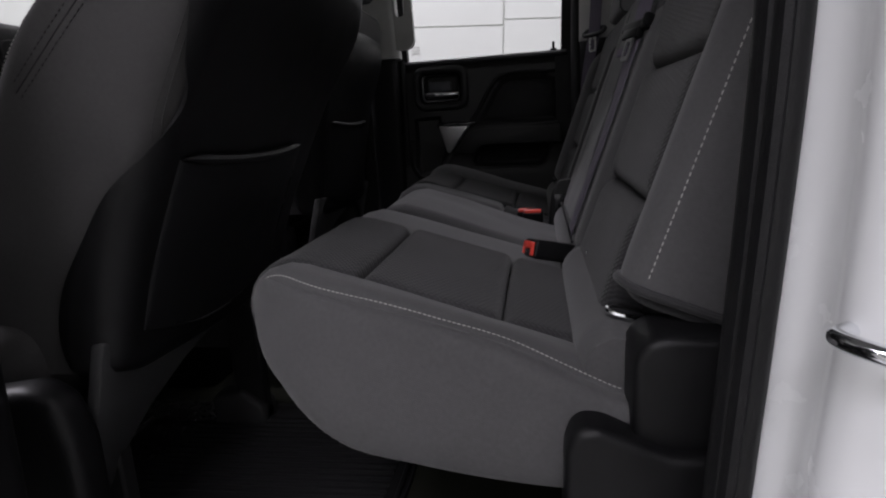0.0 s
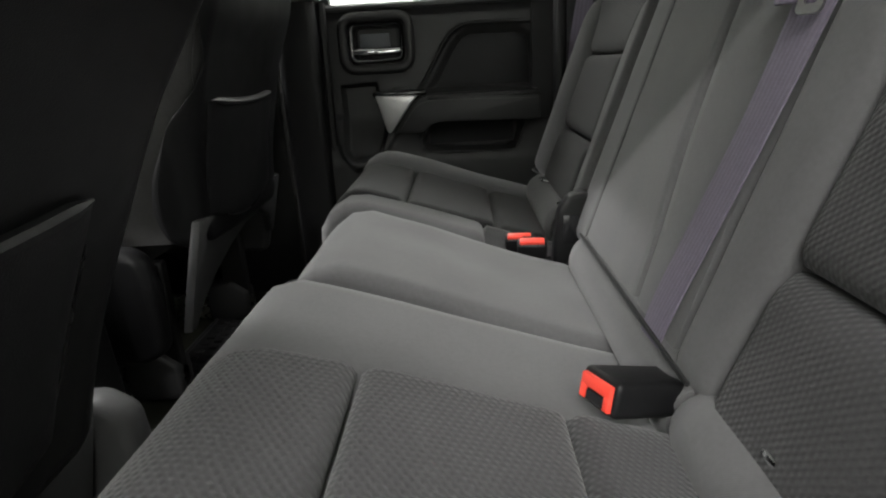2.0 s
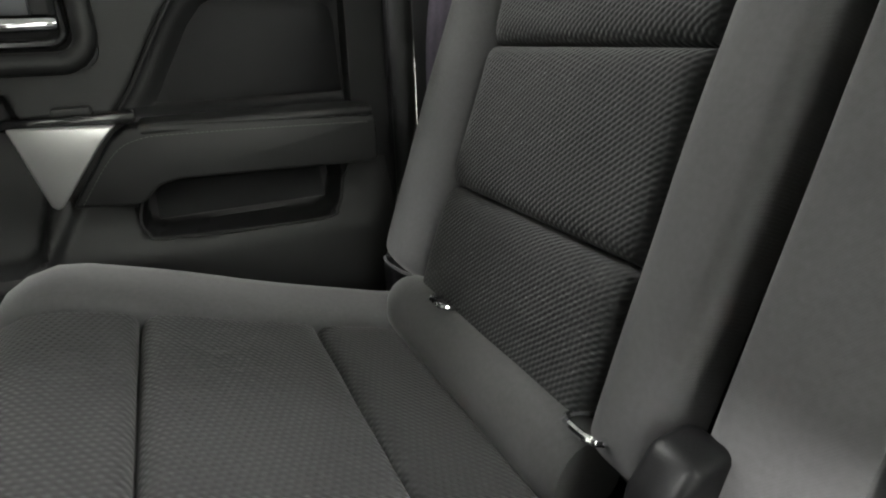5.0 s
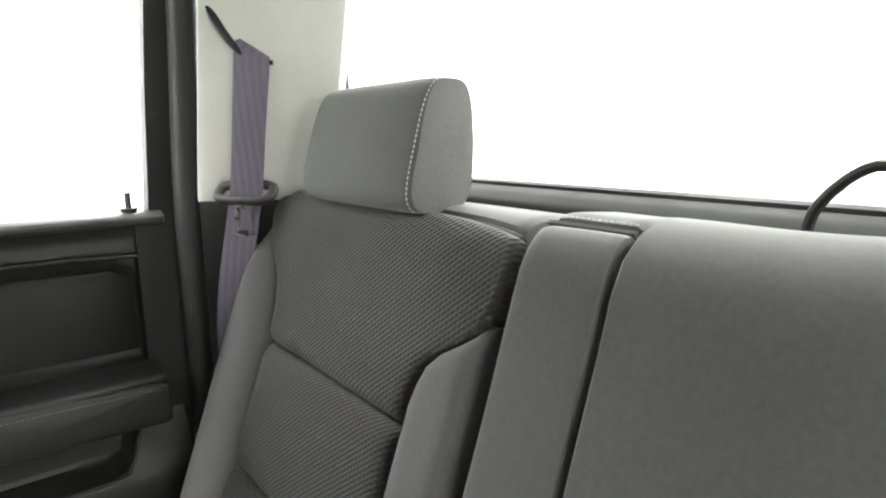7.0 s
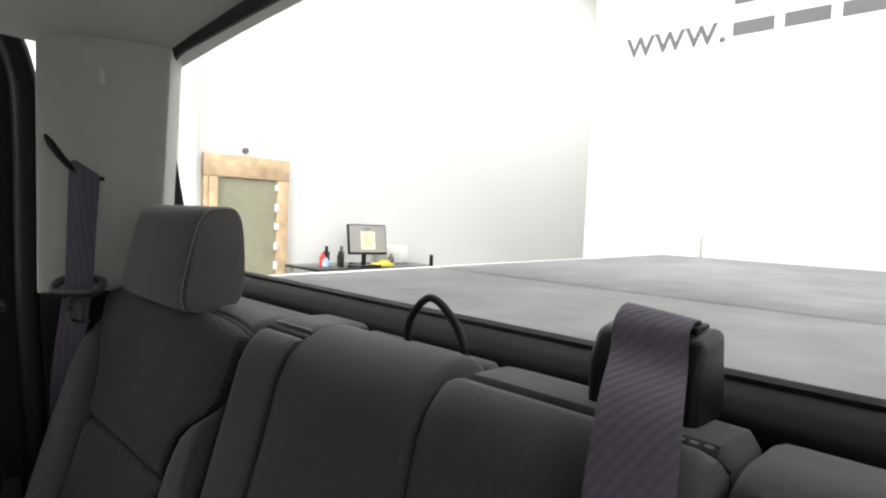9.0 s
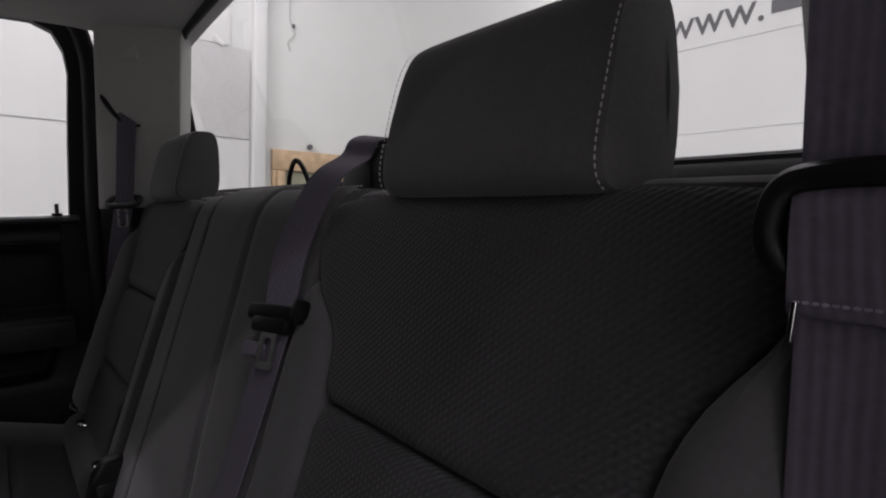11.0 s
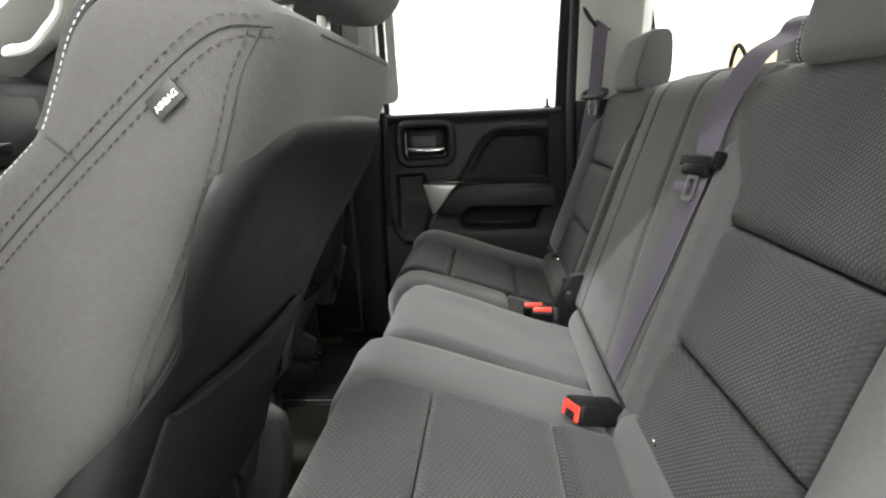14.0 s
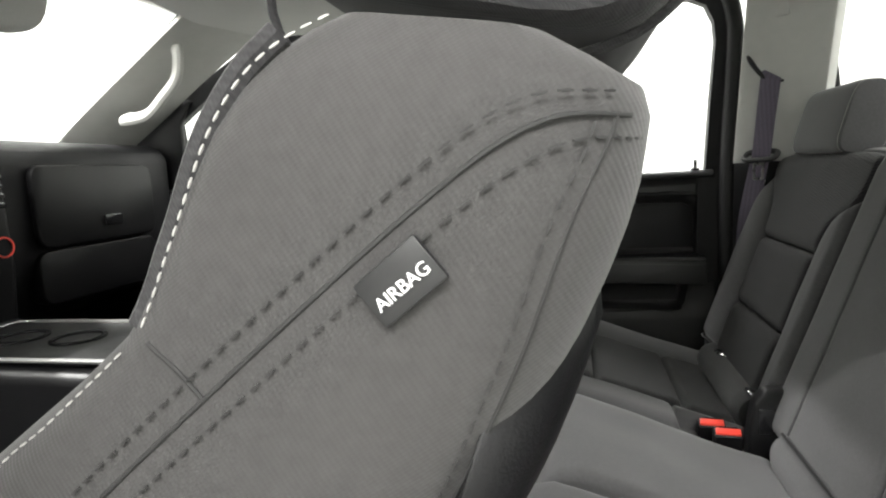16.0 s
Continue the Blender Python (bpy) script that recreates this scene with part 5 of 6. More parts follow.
part("webbing", ribbon(smooth_line(run, 70), lambda t: Vector((0.0, 1, 0.14)).lerp(Vector((-0.26, 0.96, 0.14)), max(0, min(1, (t - 0.35) / 0.2, (1 - t) / 0.2))), 0.046), "web", cb, "ribbed purple grey webbing")
tm = Matrix.Translation(on(back_S, -0.212, 0.730, 0.040, OUT_B)) @ pose(0, 0, 0, 0, 19.8, 0) @ pose(0, 0, 0, 0, 0, 18) @ pose(0, 0, 0, -6, 0, 0)
for nm, bm, mt, lb in (
    ("tongue_grip", joined(box(-0.006, 0.008, -0.036, 0.036, 0.0, 0.016, 0.004, 3), box(-0.008, 0.006, -0.024, 0.024, -0.012, 0.004, 0.004, 2), box(-0.008, 0.008, -0.040, -0.026, 0.004, 0.024, 0.005, 2)), "plastic", "black plastic tongue grip"),
    ("tongue", frame_ring(rounded(-0.014, 0.008, -0.046, -0.006, 0.005), rounded(-0.009, 0.003, -0.039, -0.016, 0.003), -0.0055, -0.003, "x"), "tongue_metal", "dull metal tongue"),
    ("stop", box(-0.003, 0.001, 0.004, 0.034, -0.036, -0.022, 0.002, 2), "web", "")):
    bm.transform(tm)
    part(nm, bm, mt, cb, lb)
gd = thing("belt_guide", (0.19, -0.165, 0.87), "black plastic belt guide on top of the backrest", "belt guide")
part("housing", prism([(0.186, 0.832), (0.188, 0.895), (0.200, 0.914), (0.234, 0.919), (0.243, 0.832)], -0.186, -0.112, "y", 0.006, 3), "plastic", gd)
part("mouth", box(0.212, 0.232, -0.176, -0.124, 0.9155, 0.9205, 0.001, 1), "rubber", gd)
loop = [(0.210, 0.088, 0.80), (0.208, 0.092, 0.852), (0.205, 0.087, 0.885), (0.203, 0.058, 0.911), (0.203, 0.030, 0.897), (0.206, 0.017, 0.866), (0.208, 0.014, 0.80)]
single("tether_loop", tube(smooth_line(loop, 36), 0.0036, 8), "rubber", "black tether cable loop behind the backrest", "cable loop")


# ---- trim by the open door ----
sc = thing("seat_side_cover", (-0.03, -0.72, FLOOR), "black moulded cover beside the bench by the open door", "cover")
part("low_cover", prism([(-0.095, 0.10), (-0.090, 0.330), (-0.080, 0.350), (-0.060, 0.352), (-0.030, 0.338), (0.0, 0.325), (0.08, 0.325), (0.08, 0.10)], -0.765, -0.682, "y", 0.014, 4), "plastic", sc)
part("high_cover", prism([(-0.032, 0.30), (-0.030, 0.408), (-0.018, 0.424), (0.0, 0.427), (0.06, 0.424), (0.09, 0.42), (0.09, 0.30)], -0.748, -0.676, "y", 0.012, 4), "plastic", sc)
fc = thing("seat_side_cover", (-0.03, 0.76, FLOOR), "black moulded cover beside the bench by the closed door", "cover")
part("low_cover", prism([(-0.095, 0.10), (-0.090, 0.330), (-0.080, 0.345), (-0.030, 0.338), (0.02, 0.33), (0.02, 0.10)], 0.735, 0.790, "y", 0.014, 4), "plastic", fc)
part("high_cover", prism([(-0.03, 0.30), (-0.03, 0.400), (-0.012, 0.425), (0.05, 0.436), (0.05, 0.30)], 0.735, 0.785, "y", 0.010, 4), "plastic", fc)
part("ring", tube([(-0.012 + 0.016 * math.cos(t), 0.732, 0.425 + 0.022 * math.sin(t)) for t in np.linspace(0, 6.0, 20)], 0.003, 6), "gloss", fc)

near_side = [sc, bpy.data.objects["pillar_rear_near"]]
jamb = thing("door_jamb", (0.1, -0.85, 0.0), "white painted door opening with a bright latch striker", "door jamb", kind="structure")


def jamb_S(a, z):
    return (0.072 + 0.075 * a + 0.014 * (z - 0.45) - 0.07 * max(0, 0.55 - z) + 0.012 * math.sin(a * 9), -0.800 - 0.125 * a, z)


part("jamb_panel", pad(jamb_S, 0.0, 1.0, -0.1, 1.26, lift=0.0, r=(0, 0, 0, 0), skirt=0.02, na=16, nb=24, out=(-1, -0.6, 0)), "white_paint", jamb, "white painted jamb")
part("quarter_panel", box(0.16, 0.345, -0.945, -0.925, -0.1, 1.0, 0.01, 2), "white_paint", jamb)
part("sill_panel", box(-0.72, 0.16, -0.93, -0.80, -0.06, 0.075, 0.02, 3), "white_paint", jamb)
sm = Matrix.Translation((0.128, -0.872, 0.482)) @ pose(0, 0, 0, 0, 0, -59)
pl = joined(prism(rounded(-0.035, 0.035, -0.045, 0.045, 0.028), -0.005, 0.0, "y", 0.0015, 2))
pl.transform(sm)
st = part("striker_plate", pl, "sealer", jamb, "pale blue grey striker plate")
w = tube(smooth_line([(-0.026, 0, 0.006), (-0.026, -0.030, 0.006), (-0.020, -0.040, 0.006), (0.010, -0.042, 0.006), (0.018, -0.034, 0.006), (0.018, 0, 0.006)], 30), 0.0055, 10)
w.transform(sm)
part("striker_loop", w, "chrome", st, "bright steel loop")
for zz in (-0.027, 0.028):
    bt = tube([(0, -0.005, zz), (0, -0.012, zz)], 0.011, 12)
    bt.transform(sm)
    part("bolt", bt, "steel", st)
near_side += [jamb]
for seal in (door_seal([(0.024, -0.786, 0.06), (0.040, -0.788, 0.30), (0.062, -0.790, 0.66), (0.066, -0.778, 0.95), (0.060, -0.757, 1.15), (0.030, -0.748, 1.24), (-0.05, -0.745, 1.268), (-0.6, -0.745, 1.27)], 70, 0.017, "black rubber seal round the open doorway"),
    door_seal([(0.044, -0.806, 0.05), (0.062, -0.808, 0.30), (0.086, -0.810, 0.66), (0.092, -0.798, 0.95), (0.086, -0.777, 1.15), (0.050, -0.766, 1.255), (-0.05, -0.760, 1.29), (-0.6, -0.758, 1.292)], 70, 0.011, "thin black outer seal round the open doorway")):
    near_side.append(seal)
for ob, dx, dy in zip(near_side, (0.010, 0.010, -0.022, -0.006, -0.032), (0.033, 0.033, 0.002, 0.004, 0.002)):
    ob.matrix_basis = Matrix.Translation((dx, dy, 0.008)) @ ob.matrix_basis
single("sill_trim", prism([(-0.70, FLOOR), (-0.72, 0.12), (-0.77, 0.125), (-0.81, 0.10), (-0.81, FLOOR - 0.03), (-0.70, FLOOR - 0.03)], -0.72, 0.05, "x", 0.006, 2), "plastic", "black sill trim in the open doorway", "sill trim", kind="structure")


# ---- floor mats ----
def floor_mat(x0, x1, y0, y1, label):
    m = thing("floor_mat", ((x0 + x1) / 2, (y0 + y1) / 2, FLOOR), label, "floor mat", group="rear floor mats")
    part("mat_sheet", box(x0, x1, y0, y1, FLOOR, FLOOR + 0.006, 0.002, 1), "mat", m)
    part("rim", tube([(x0 + 0.012, y0 + 0.012, FLOOR + 0.008), (x1 - 0.012, y0 + 0.012, FLOOR + 0.008), (x1 - 0.012, y1 - 0.012, FLOOR + 0.008), (x0 + 0.012, y1 - 0.012, FLOOR + 0.008)], 0.006, 6, closed=True), "mat", m)
    n = int((y1 - y0 - 0.08) / 0.016)
    for k in range(n):
        part("ridge", box(x0 + 0.11, x1 - 0.03, y0 + 0.04 + k * 0.016, y0 + 0.048 + k * 0.016, FLOOR + 0.005, FLOOR + 0.011), "mat", m, smooth=False)
    rows = []
    for k in range(n // 2):
        for q in range(3):
            rows.append(box(x0 + 0.03 + q * 0.026, x0 + 0.048 + q * 0.026, y0 + 0.04 + k * 0.032 + (q % 2) * 0.012, y0 + 0.052 + k * 0.032 + (q % 2) * 0.012, FLOOR + 0.005, FLOOR + 0.011))
    part("studs", joined(*rows), "mat", m, "raised rubber studs", smooth=False)["kind"] = "stuff"


floor_mat(-0.86, -0.30, -0.66, -0.19, "black ribbed rubber mat by the open door")
floor_mat(-0.86, -0.40, 0.37, 0.74, "black ribbed rubber mat by the closed door")


# ---- front seats ----
XF = curve((0.40, -0.82), (0.5, -0.795), (0.6, -0.765), (0.70, -0.715), (0.797, -0.638), (0.821, -0.603), (0.85, -0.564), (0.878, -0.547), (0.92, -0.525), (0.938, -0.510), (0.952, -0.485))
XR = curve((0.36, -0.630), (0.40, -0.619), (0.5, -0.588), (0.6, -0.544), (0.69, -0.498), (0.78, -0.440), (0.84, -0.409), (0.88, -0.394), (0.92, -0.387), (0.940, -0.389), (0.952, -0.411))
FY = -0.43


def half_width(z):
    return 0.231 - 0.016 * max(0, (z - 0.90) / 0.05) ** 2 - 0.012 * max(0, (0.6 - z) / 0.2)


LOWER = lin((0.86, 0.0), (0.952, 0.008))
SLOPE = lin((0.80, 0.0), (0.90, 0.09), (0.95, 0.17))


def side_y(x, z):
    cx, hx = (XF(z) + XR(z)) / 2, (XR(z) - XF(z)) / 2
    t = min(0.999, abs(x - cx) / hx)
    if x > cx:
        return FY - half_width(z) * (1 - t ** 4.444) ** 0.15
    return FY - half_width(z) * (1 - t ** 8.33) ** 0.12


def front_seat():
    s = thing("front_seat", (-0.8, FY, FLOOR), "grey cloth front seat with black plastic back shell", "front seat", group="front seats")
    rings = []
    for z in list(np.linspace(0.40, 0.90, 30)) + [0.915, 0.928, 0.938, 0.946, 0.952]:
        cx, hx, hy = (XF(z) + XR(z)) / 2, (XR(z) - XF(z)) / 2, half_width(z)
        ring = []
        for k in range(64):
            t = 2 * math.pi * k / 64
            c, sn = math.cos(t), math.sin(t)
            x = cx + hx * math.copysign(abs(c) ** (0.45 if c > 0 else 0.24), c)
            ring.append((x, FY + hy * math.copysign(abs(sn) ** (0.30 if c > 0 else 0.24), sn), z - SLOPE(z) * max(0, x + 0.485) - LOWER(z)))
        rings.append(ring)
    back = part("backrest", loft(rings), "side", s, "grey cloth backrest")

    def side(pts, n=40, lift=0.0008):
        out = []
        for p in smooth_line([(x, 0, z) for x, z in pts], n):
            zi = p.z + SLOPE(p.z) * max(0, p.x + 0.485)
            out.append(Vector((p.x, side_y(p.x, zi) - lift, p.z)))
        return out

    rear = [(-0.402, 0.908), (-0.405, 0.900), (-0.415, 0.88), (-0.432, 0.837), (-0.462, 0.778), (-0.513, 0.691), (-0.530, 0.653)]
    diag = [(-0.398, 0.908), (-0.423, 0.906), (-0.455, 0.886), (-0.523, 0.832), (-0.581, 0.783), (-0.66, 0.71)]
    for pts in (rear, diag):
        part("seam", tube(side(pts, 50, 0.0), 0.0008, 6), "dark_thread", back)
    for dx, dz in ((0.0045, -0.006), (-0.0045, 0.006)):
        part("stitching", stitches(side([(x + dx, z + dz) for x, z in diag], 60), 0.0042, 0.0026, 0.0006), "dark_thread", back)
    part("stitching", stitches(side([(x - 0.006, z - 0.002) for x, z in rear], 50), 0.0042, 0.0026, 0.0006), "dark_thread", back)
    for pts in ([(-0.478, 0.940), (-0.496, 0.931), (-0.510, 0.916), (-0.531, 0.878), (-0.544, 0.853)], [(-0.553, 0.845), (-0.585, 0.820), (-0.617, 0.796), (-0.70, 0.715)]):
        part("stitching", stitches(side(pts, 50, 0.001), 0.0034, 0.0018, 0.00052), "thread", back, "pale stitching")
    part("front_edge", tube(side([(-0.495, 0.937), (-0.511, 0.921), (-0.534, 0.880), (-0.549, 0.852)], 40, -0.003), 0.0048, 8), "head", back, "dark ribbed facing edge")
    zt = 0.931
    part("top_seam", tube([(XR(zt) - 0.001, FY + q, zt - SLOPE(zt) * max(0, XR(zt) + 0.485) - LOWER(zt)) for q in np.linspace(-half_width(zt) + 0.085, half_width(zt) - 0.085, 24)], 0.0011, 6), "dark_thread", back)
    part("seam", tube(side([(-0.541, 0.849), (-0.532, 0.842), (-0.523, 0.832)], 16, 0.0), 0.0008, 6), "dark_thread", back)
    # sewn-in tag
    tg = Matrix.Translation((-0.4590, side_y(-0.465, 0.868) - 0.002, 0.8675)) @ pose(0, 0, 0, 90, 0, 0) @ pose(0, 0, 0, 0, 0, 38)
    tb = box(-0.0112, 0.0112, -0.0072, 0.0072, -0.0012, 0.0012, 0.0006, 2)
    tb.transform(tg)
    tag = part("airbag_tag", tb, "tag", s, "black sewn tag with white letters")
    writing("letters", "AIRBAG", 0.0053, tg @ Matrix.Translation((0, -0.0015, 0.0016)), "white_print", tag, 0.0003)
    # back shell
    edge_x = curve((0.375, -0.655), (0.42, -0.672), (0.50, -0.655), (0.56, -0.612), (0.608, -0.572), (0.642, -0.532), (0.687, -0.496), (0.734, -0.475), (0.802, -0.447), (0.840, -0.430), (0.864, -0.402))
    rows = []
    for z in np.linspace(0.375, 0.863, 44):
        w = half_width(z) + 0.007 - 0.07 * max(0, (z - 0.785) / 0.078) ** 2 - 0.05 * max(0, (0.41 - z) / 0.035) ** 2
        xr = XR(z) + 0.005 - 0.012 * max(0, (z - 0.843) / 0.02) - 0.02 * max(0, (0.40 - z) / 0.025)
        rc = 0.046
        fl = max(0.0, xr - rc - edge_x(z))
        q0 = math.asin(min(0.97, max(0.0, (edge_x(z) - xr + rc) / rc)))
        yq = -w + rc - rc * math.cos(q0)
        xq = xr - rc + rc * math.sin(q0)
        pts = [(xq - fl - 0.001, yq), (xq - fl * 0.5 - 0.0005, yq)]
        pts += [(xr - rc + rc * math.sin(q), -w + rc - rc * math.cos(q)) for q in np.linspace(q0, math.pi / 2, 8)]
        pts += [(xr + 0.006 * (1 - (yy / w) ** 2) - 0.006 * (1 - ((w - rc) / w) ** 2), yy) for yy in np.linspace(-(w - rc), w - rc, 14)[1:-1]]
        pts += [(x, -y) for x, y in pts[9::-1]]
        rows.append([(x, FY + y, float(z)) for x, y in pts])
    bm = bmesh.new()
    vr = [[bm.verts.new(p) for p in r] for r in rows]
    for a, b in zip(vr, vr[1:]):
        for i in range(len(a) - 1):
            bm.faces.new((a[i], a[i + 1], b[i + 1], b[i]))
    shell = part("back_shell", bm, "plastic", s, "black plastic back shell")
    sol = shell.modifiers.new("thick", "SOLIDIFY")
    sol.thickness, sol.offset = 0.006, -1

    def SR(y, z):
        return (XR(z) + 0.0040 + 0.006 * (1 - ((y - FY) / 0.23) ** 2), y, z)

    tp = lambda a: 0.632 - 0.008 * math.sin(math.pi * a)
    part("back_pocket", pad(SR, FY - 0.185, FY + 0.135, lambda a: 0.440 - 0.03 * math.sin(math.pi * a), tp, 0.009, (0.10, 0.035, 0.06, 0.004), skirt=0.012, na=24, nb=16, out=(1, 0, 0)), "vinyl", shell, "black vinyl map pocket")
    part("pocket_rim", tube([Vector(SR(FY - 0.180 + 0.31 * a, tp(a))) + Vector((0.004 + 0.004 * math.sin(math.pi * a), 0, 0)) for a in np.linspace(0, 1, 24)], lambda t: 0.0065 * min(1, 0.25 + 9 * min(t, 1 - t)), 8), "plastic", shell, "black pocket rim")
    hem = [(0.135, 0.60), (0.137, 0.54), (0.133, 0.49), (0.118, 0.455), (0.09, 0.437), (0.04, 0.421), (-0.02, 0.413), (-0.08, 0.416), (-0.13, 0.43)]
    part("pocket_seam", tube(smooth_line([Vector(SR(FY + a, b)) + Vector((0.002, 0, 0)) for a, b in hem], 40), 0.0024, 6), "satin", shell)
    # headrest
    hr = []
    for j in range(23):
        q = -1 + 2 * j / 22
        yy = 0.130 * math.copysign(1 - (1 - abs(q)) ** 1.6, q)
        k = max(0.0, 1 - abs(q) ** 8) ** (1 / 3)
        ring = []
        for i in range(36):
            t = 2 * math.pi * i / 36
            cx, sz = math.copysign(abs(math.cos(t)) ** 0.55, math.cos(t)), math.copysign(abs(math.sin(t)) ** 0.55, math.sin(t))
            z = 1.030 + 0.088 * (0.72 + 0.28 * k) * sz
            hx = -0.446 + 0.102 * (0.35 + 0.65 * k) * cx + 0.2 * (z - 1.030)
            ring.append((hx, FY + yy, z + 0.27 * max(0.0, -0.385 - hx) * (sz < 0) * -sz))
        hr.append(ring)
    # seat cloth in a darker colour, since less light falls on the headrest
    hd = part("headrest", loft(hr), "head", s, "grey headrest with shade put into its colour")
    for k in (-1, 1):
        part("post", tube([(-0.44, FY + k * 0.06, 0.90), (-0.435, FY + k * 0.06, 0.97)], 0.007, 10), "steel", hd)
    part("headrest_piping", tube([(-0.446 + 0.104 * math.copysign(abs(math.cos(t)) ** 0.55, math.cos(t)) + 0.2 * 0.085 * math.copysign(abs(math.sin(t)) ** 0.55, math.sin(t)), FY - 0.100, 1.030 + 0.0885 * math.copysign(abs(math.sin(t)) ** 0.55, math.sin(t))) for t in np.linspace(0, 2 * math.pi, 40)[:-1]], 0.0025, 6, closed=True), "head", hd)
    # cushion, side shield, valance and rails
    part("seat_cushion", box(-1.17, -0.70, FY - 0.245, FY + 0.245, 0.33, 0.47, 0.05, 5), "side", s, "grey cloth seat cushion")
    part("side_shield", prism([(-1.10, 0.25), (-1.10, 0.38), (-0.76, 0.40), (-0.68, 0.412), (-0.645, 0.395), (-0.632, 0.34), (-0.635, 0.22), (-0.68, 0.20)], FY - 0.285, FY - 0.235, "y", 0.018, 4), "plastic", s, "black plastic side shield")
    part("side_shield", prism([(-1.10, 0.25), (-1.10, 0.38), (-0.72, 0.40), (-0.64, 0.415), (-0.605, 0.395), (-0.60, 0.33), (-0.62, 0.24)], FY + 0.235, FY + 0.275, "y", 0.016, 4), "grey_plastic", s)
    arch = [(-0.228, 0.44), (-0.235, 0.30), (-0.228, 0.235), (-0.205, 0.235), (-0.185, 0.275), (-0.135, 0.318), (-0.065, 0.354), (0.015, 0.38), (0.09, 0.385), (0.17, 0.35), (0.21, 0.30), (0.228, 0.30), (0.228, 0.44)]
    vb = prism([(FY + a, b) for a, b in arch], -0.640, -0.622, "x", 0.005, 2)
    for v in vb.verts:
        v.co.x -= 0.28 * max(0.0, 0.42 - v.co.z)
    part("valance", vb, "grey_plastic", s, "dark grey arched valance under the shell")
    for k in (-0.2, 0.17):
        part("rail", box(-1.15, -0.66, FY + k, FY + k + 0.035, FLOOR, 0.15, 0.006, 2), "steel", s)
        part("rail_post", box(-0.72, -0.66, FY + k + 0.004, FY + k + 0.03, 0.13, 0.36, 0.004, 1), "rubber", s)
        part("rail_foot", prism([(-0.68, FLOOR), (-0.66, 0.10), (-0.66, 0.16), (-0.70, 0.19), (-0.76, 0.18), (-0.76, FLOOR)], FY + k - 0.012, FY + k + 0.047, "y", 0.008, 3), "grey_plastic", s)
    return s


fs = front_seat()
fs.matrix_basis = Matrix.Translation((0.050, 0.0, -0.030)) @ fs.matrix_basis
fp = copy_thing(fs, Matrix.Translation((-0.153, 0.915, 0.037)) @ fs.matrix_basis)
CAB.append(fp)
for ob in fp.children:
    if ob.name.startswith("valance"):
        ob.matrix_basis = Matrix.Translation((0.065, 0, 0)) @ ob.matrix_basis
# the passenger's backrest stands more upright than the driver's
for ob in fp.children_recursive:
    if max(v.co.z for v in ob.data.vertices) > 0.6:
        ob.data = ob.data.copy()
        for v in ob.data.vertices:
            up = v.co.z - 0.62
            v.co.x -= 0.25 * up
            v.co.z += 0.05 * max(0.0, up)


# ---- front of the cab ----
db = thing("dashboard", (-1.7, MID, 0.5), "black dashboard with glovebox and centre stack", "dashboard")
part("dash_body", prism([(-2.0, 0.70), (-1.95, 0.96), (-1.85, 0.985), (-1.64, 0.992), (-1.585, 0.975), (-1.565, 0.945), (-1.57, 0.72), (-1.62, 0.58), (-1.78, 0.52)], -0.78, 0.80, "y", 0.022, 4), "vinyl", db)
gb = part("glovebox_door", prism(rounded(0.300, 0.690, 0.735, 0.928, 0.03), -1.566, -1.548, "x", 0.006, 3), "plastic", db)
part("glovebox_latch", prism(rounded(0.495, 0.555, 0.772, 0.80, 0.006), -1.55, -1.542, "x", 0.004, 2), "gloss", gb)
part("glovebox_door", prism(rounded(0.300, 0.690, 0.60, 0.728, 0.03), -1.60, -1.558, "x", 0.006, 3), "plastic", db)
stk = part("radio_panel", prism([(-1.60, 0.55), (-1.60, 0.985), (-1.50, 0.985), (-1.455, 0.95), (-1.45, 0.72), (-1.47, 0.55)], -0.125, 0.150, "y", 0.014, 4), "plastic", db)
part("display", box(-1.456, -1.446, -0.10, 0.095, 0.82, 0.93, 0.003, 2), "gloss", stk)
part("air_vent", joined(*[box(-1.458, -1.444, 0.102, 0.140, 0.84 + 0.018 * k, 0.850 + 0.018 * k, 0.002, 1) for k in range(6)]), "gloss", stk)
part("vent_tab", box(-1.446, -1.438, 0.115, 0.127, 0.885, 0.90, 0.002, 1), "chrome", stk)
kn = part("climate_knob", tube([(-1.455, 0.108, 0.765), (-1.43, 0.108, 0.765)], 0.022, 18), "gloss", stk)
part("knob_ring", tube([(-1.428, 0.108 + 0.019 * math.cos(t), 0.765 + 0.019 * math.sin(t)) for t in np.linspace(0, 6.28, 20)[:-1]], 0.002, 6, closed=True), "red", kn)
for k in (-0.06, 0.02):
    part("climate_knob", tube([(-1.455, k, 0.765), (-1.43, k, 0.765)], 0.022, 18), "gloss", stk)
cc = thing("centre_console", (-1.1, MID, FLOOR), "grey centre console with cup holders", "console")
part("console_body", prism([(-1.50, FLOOR), (-1.50, 0.62), (-1.30, 0.60), (-0.95, 0.595), (-0.80, 0.57), (-0.78, 0.2), (-0.80, FLOOR)], -0.115, 0.155, "y", 0.02, 4), "plastic", cc)
part("top_tray", prism(rounded(-1.44, -1.02, -0.09, 0.13, 0.03), 0.600, 0.612, "z", 0.004, 2), "plastic", cc)
part("tray_edge", tube([(a, b, 0.612) for a, b in rounded(-1.445, -1.015, -0.095, 0.135, 0.03)], 0.004, 6, closed=True), "silver", cc, "thin silver tray edge")
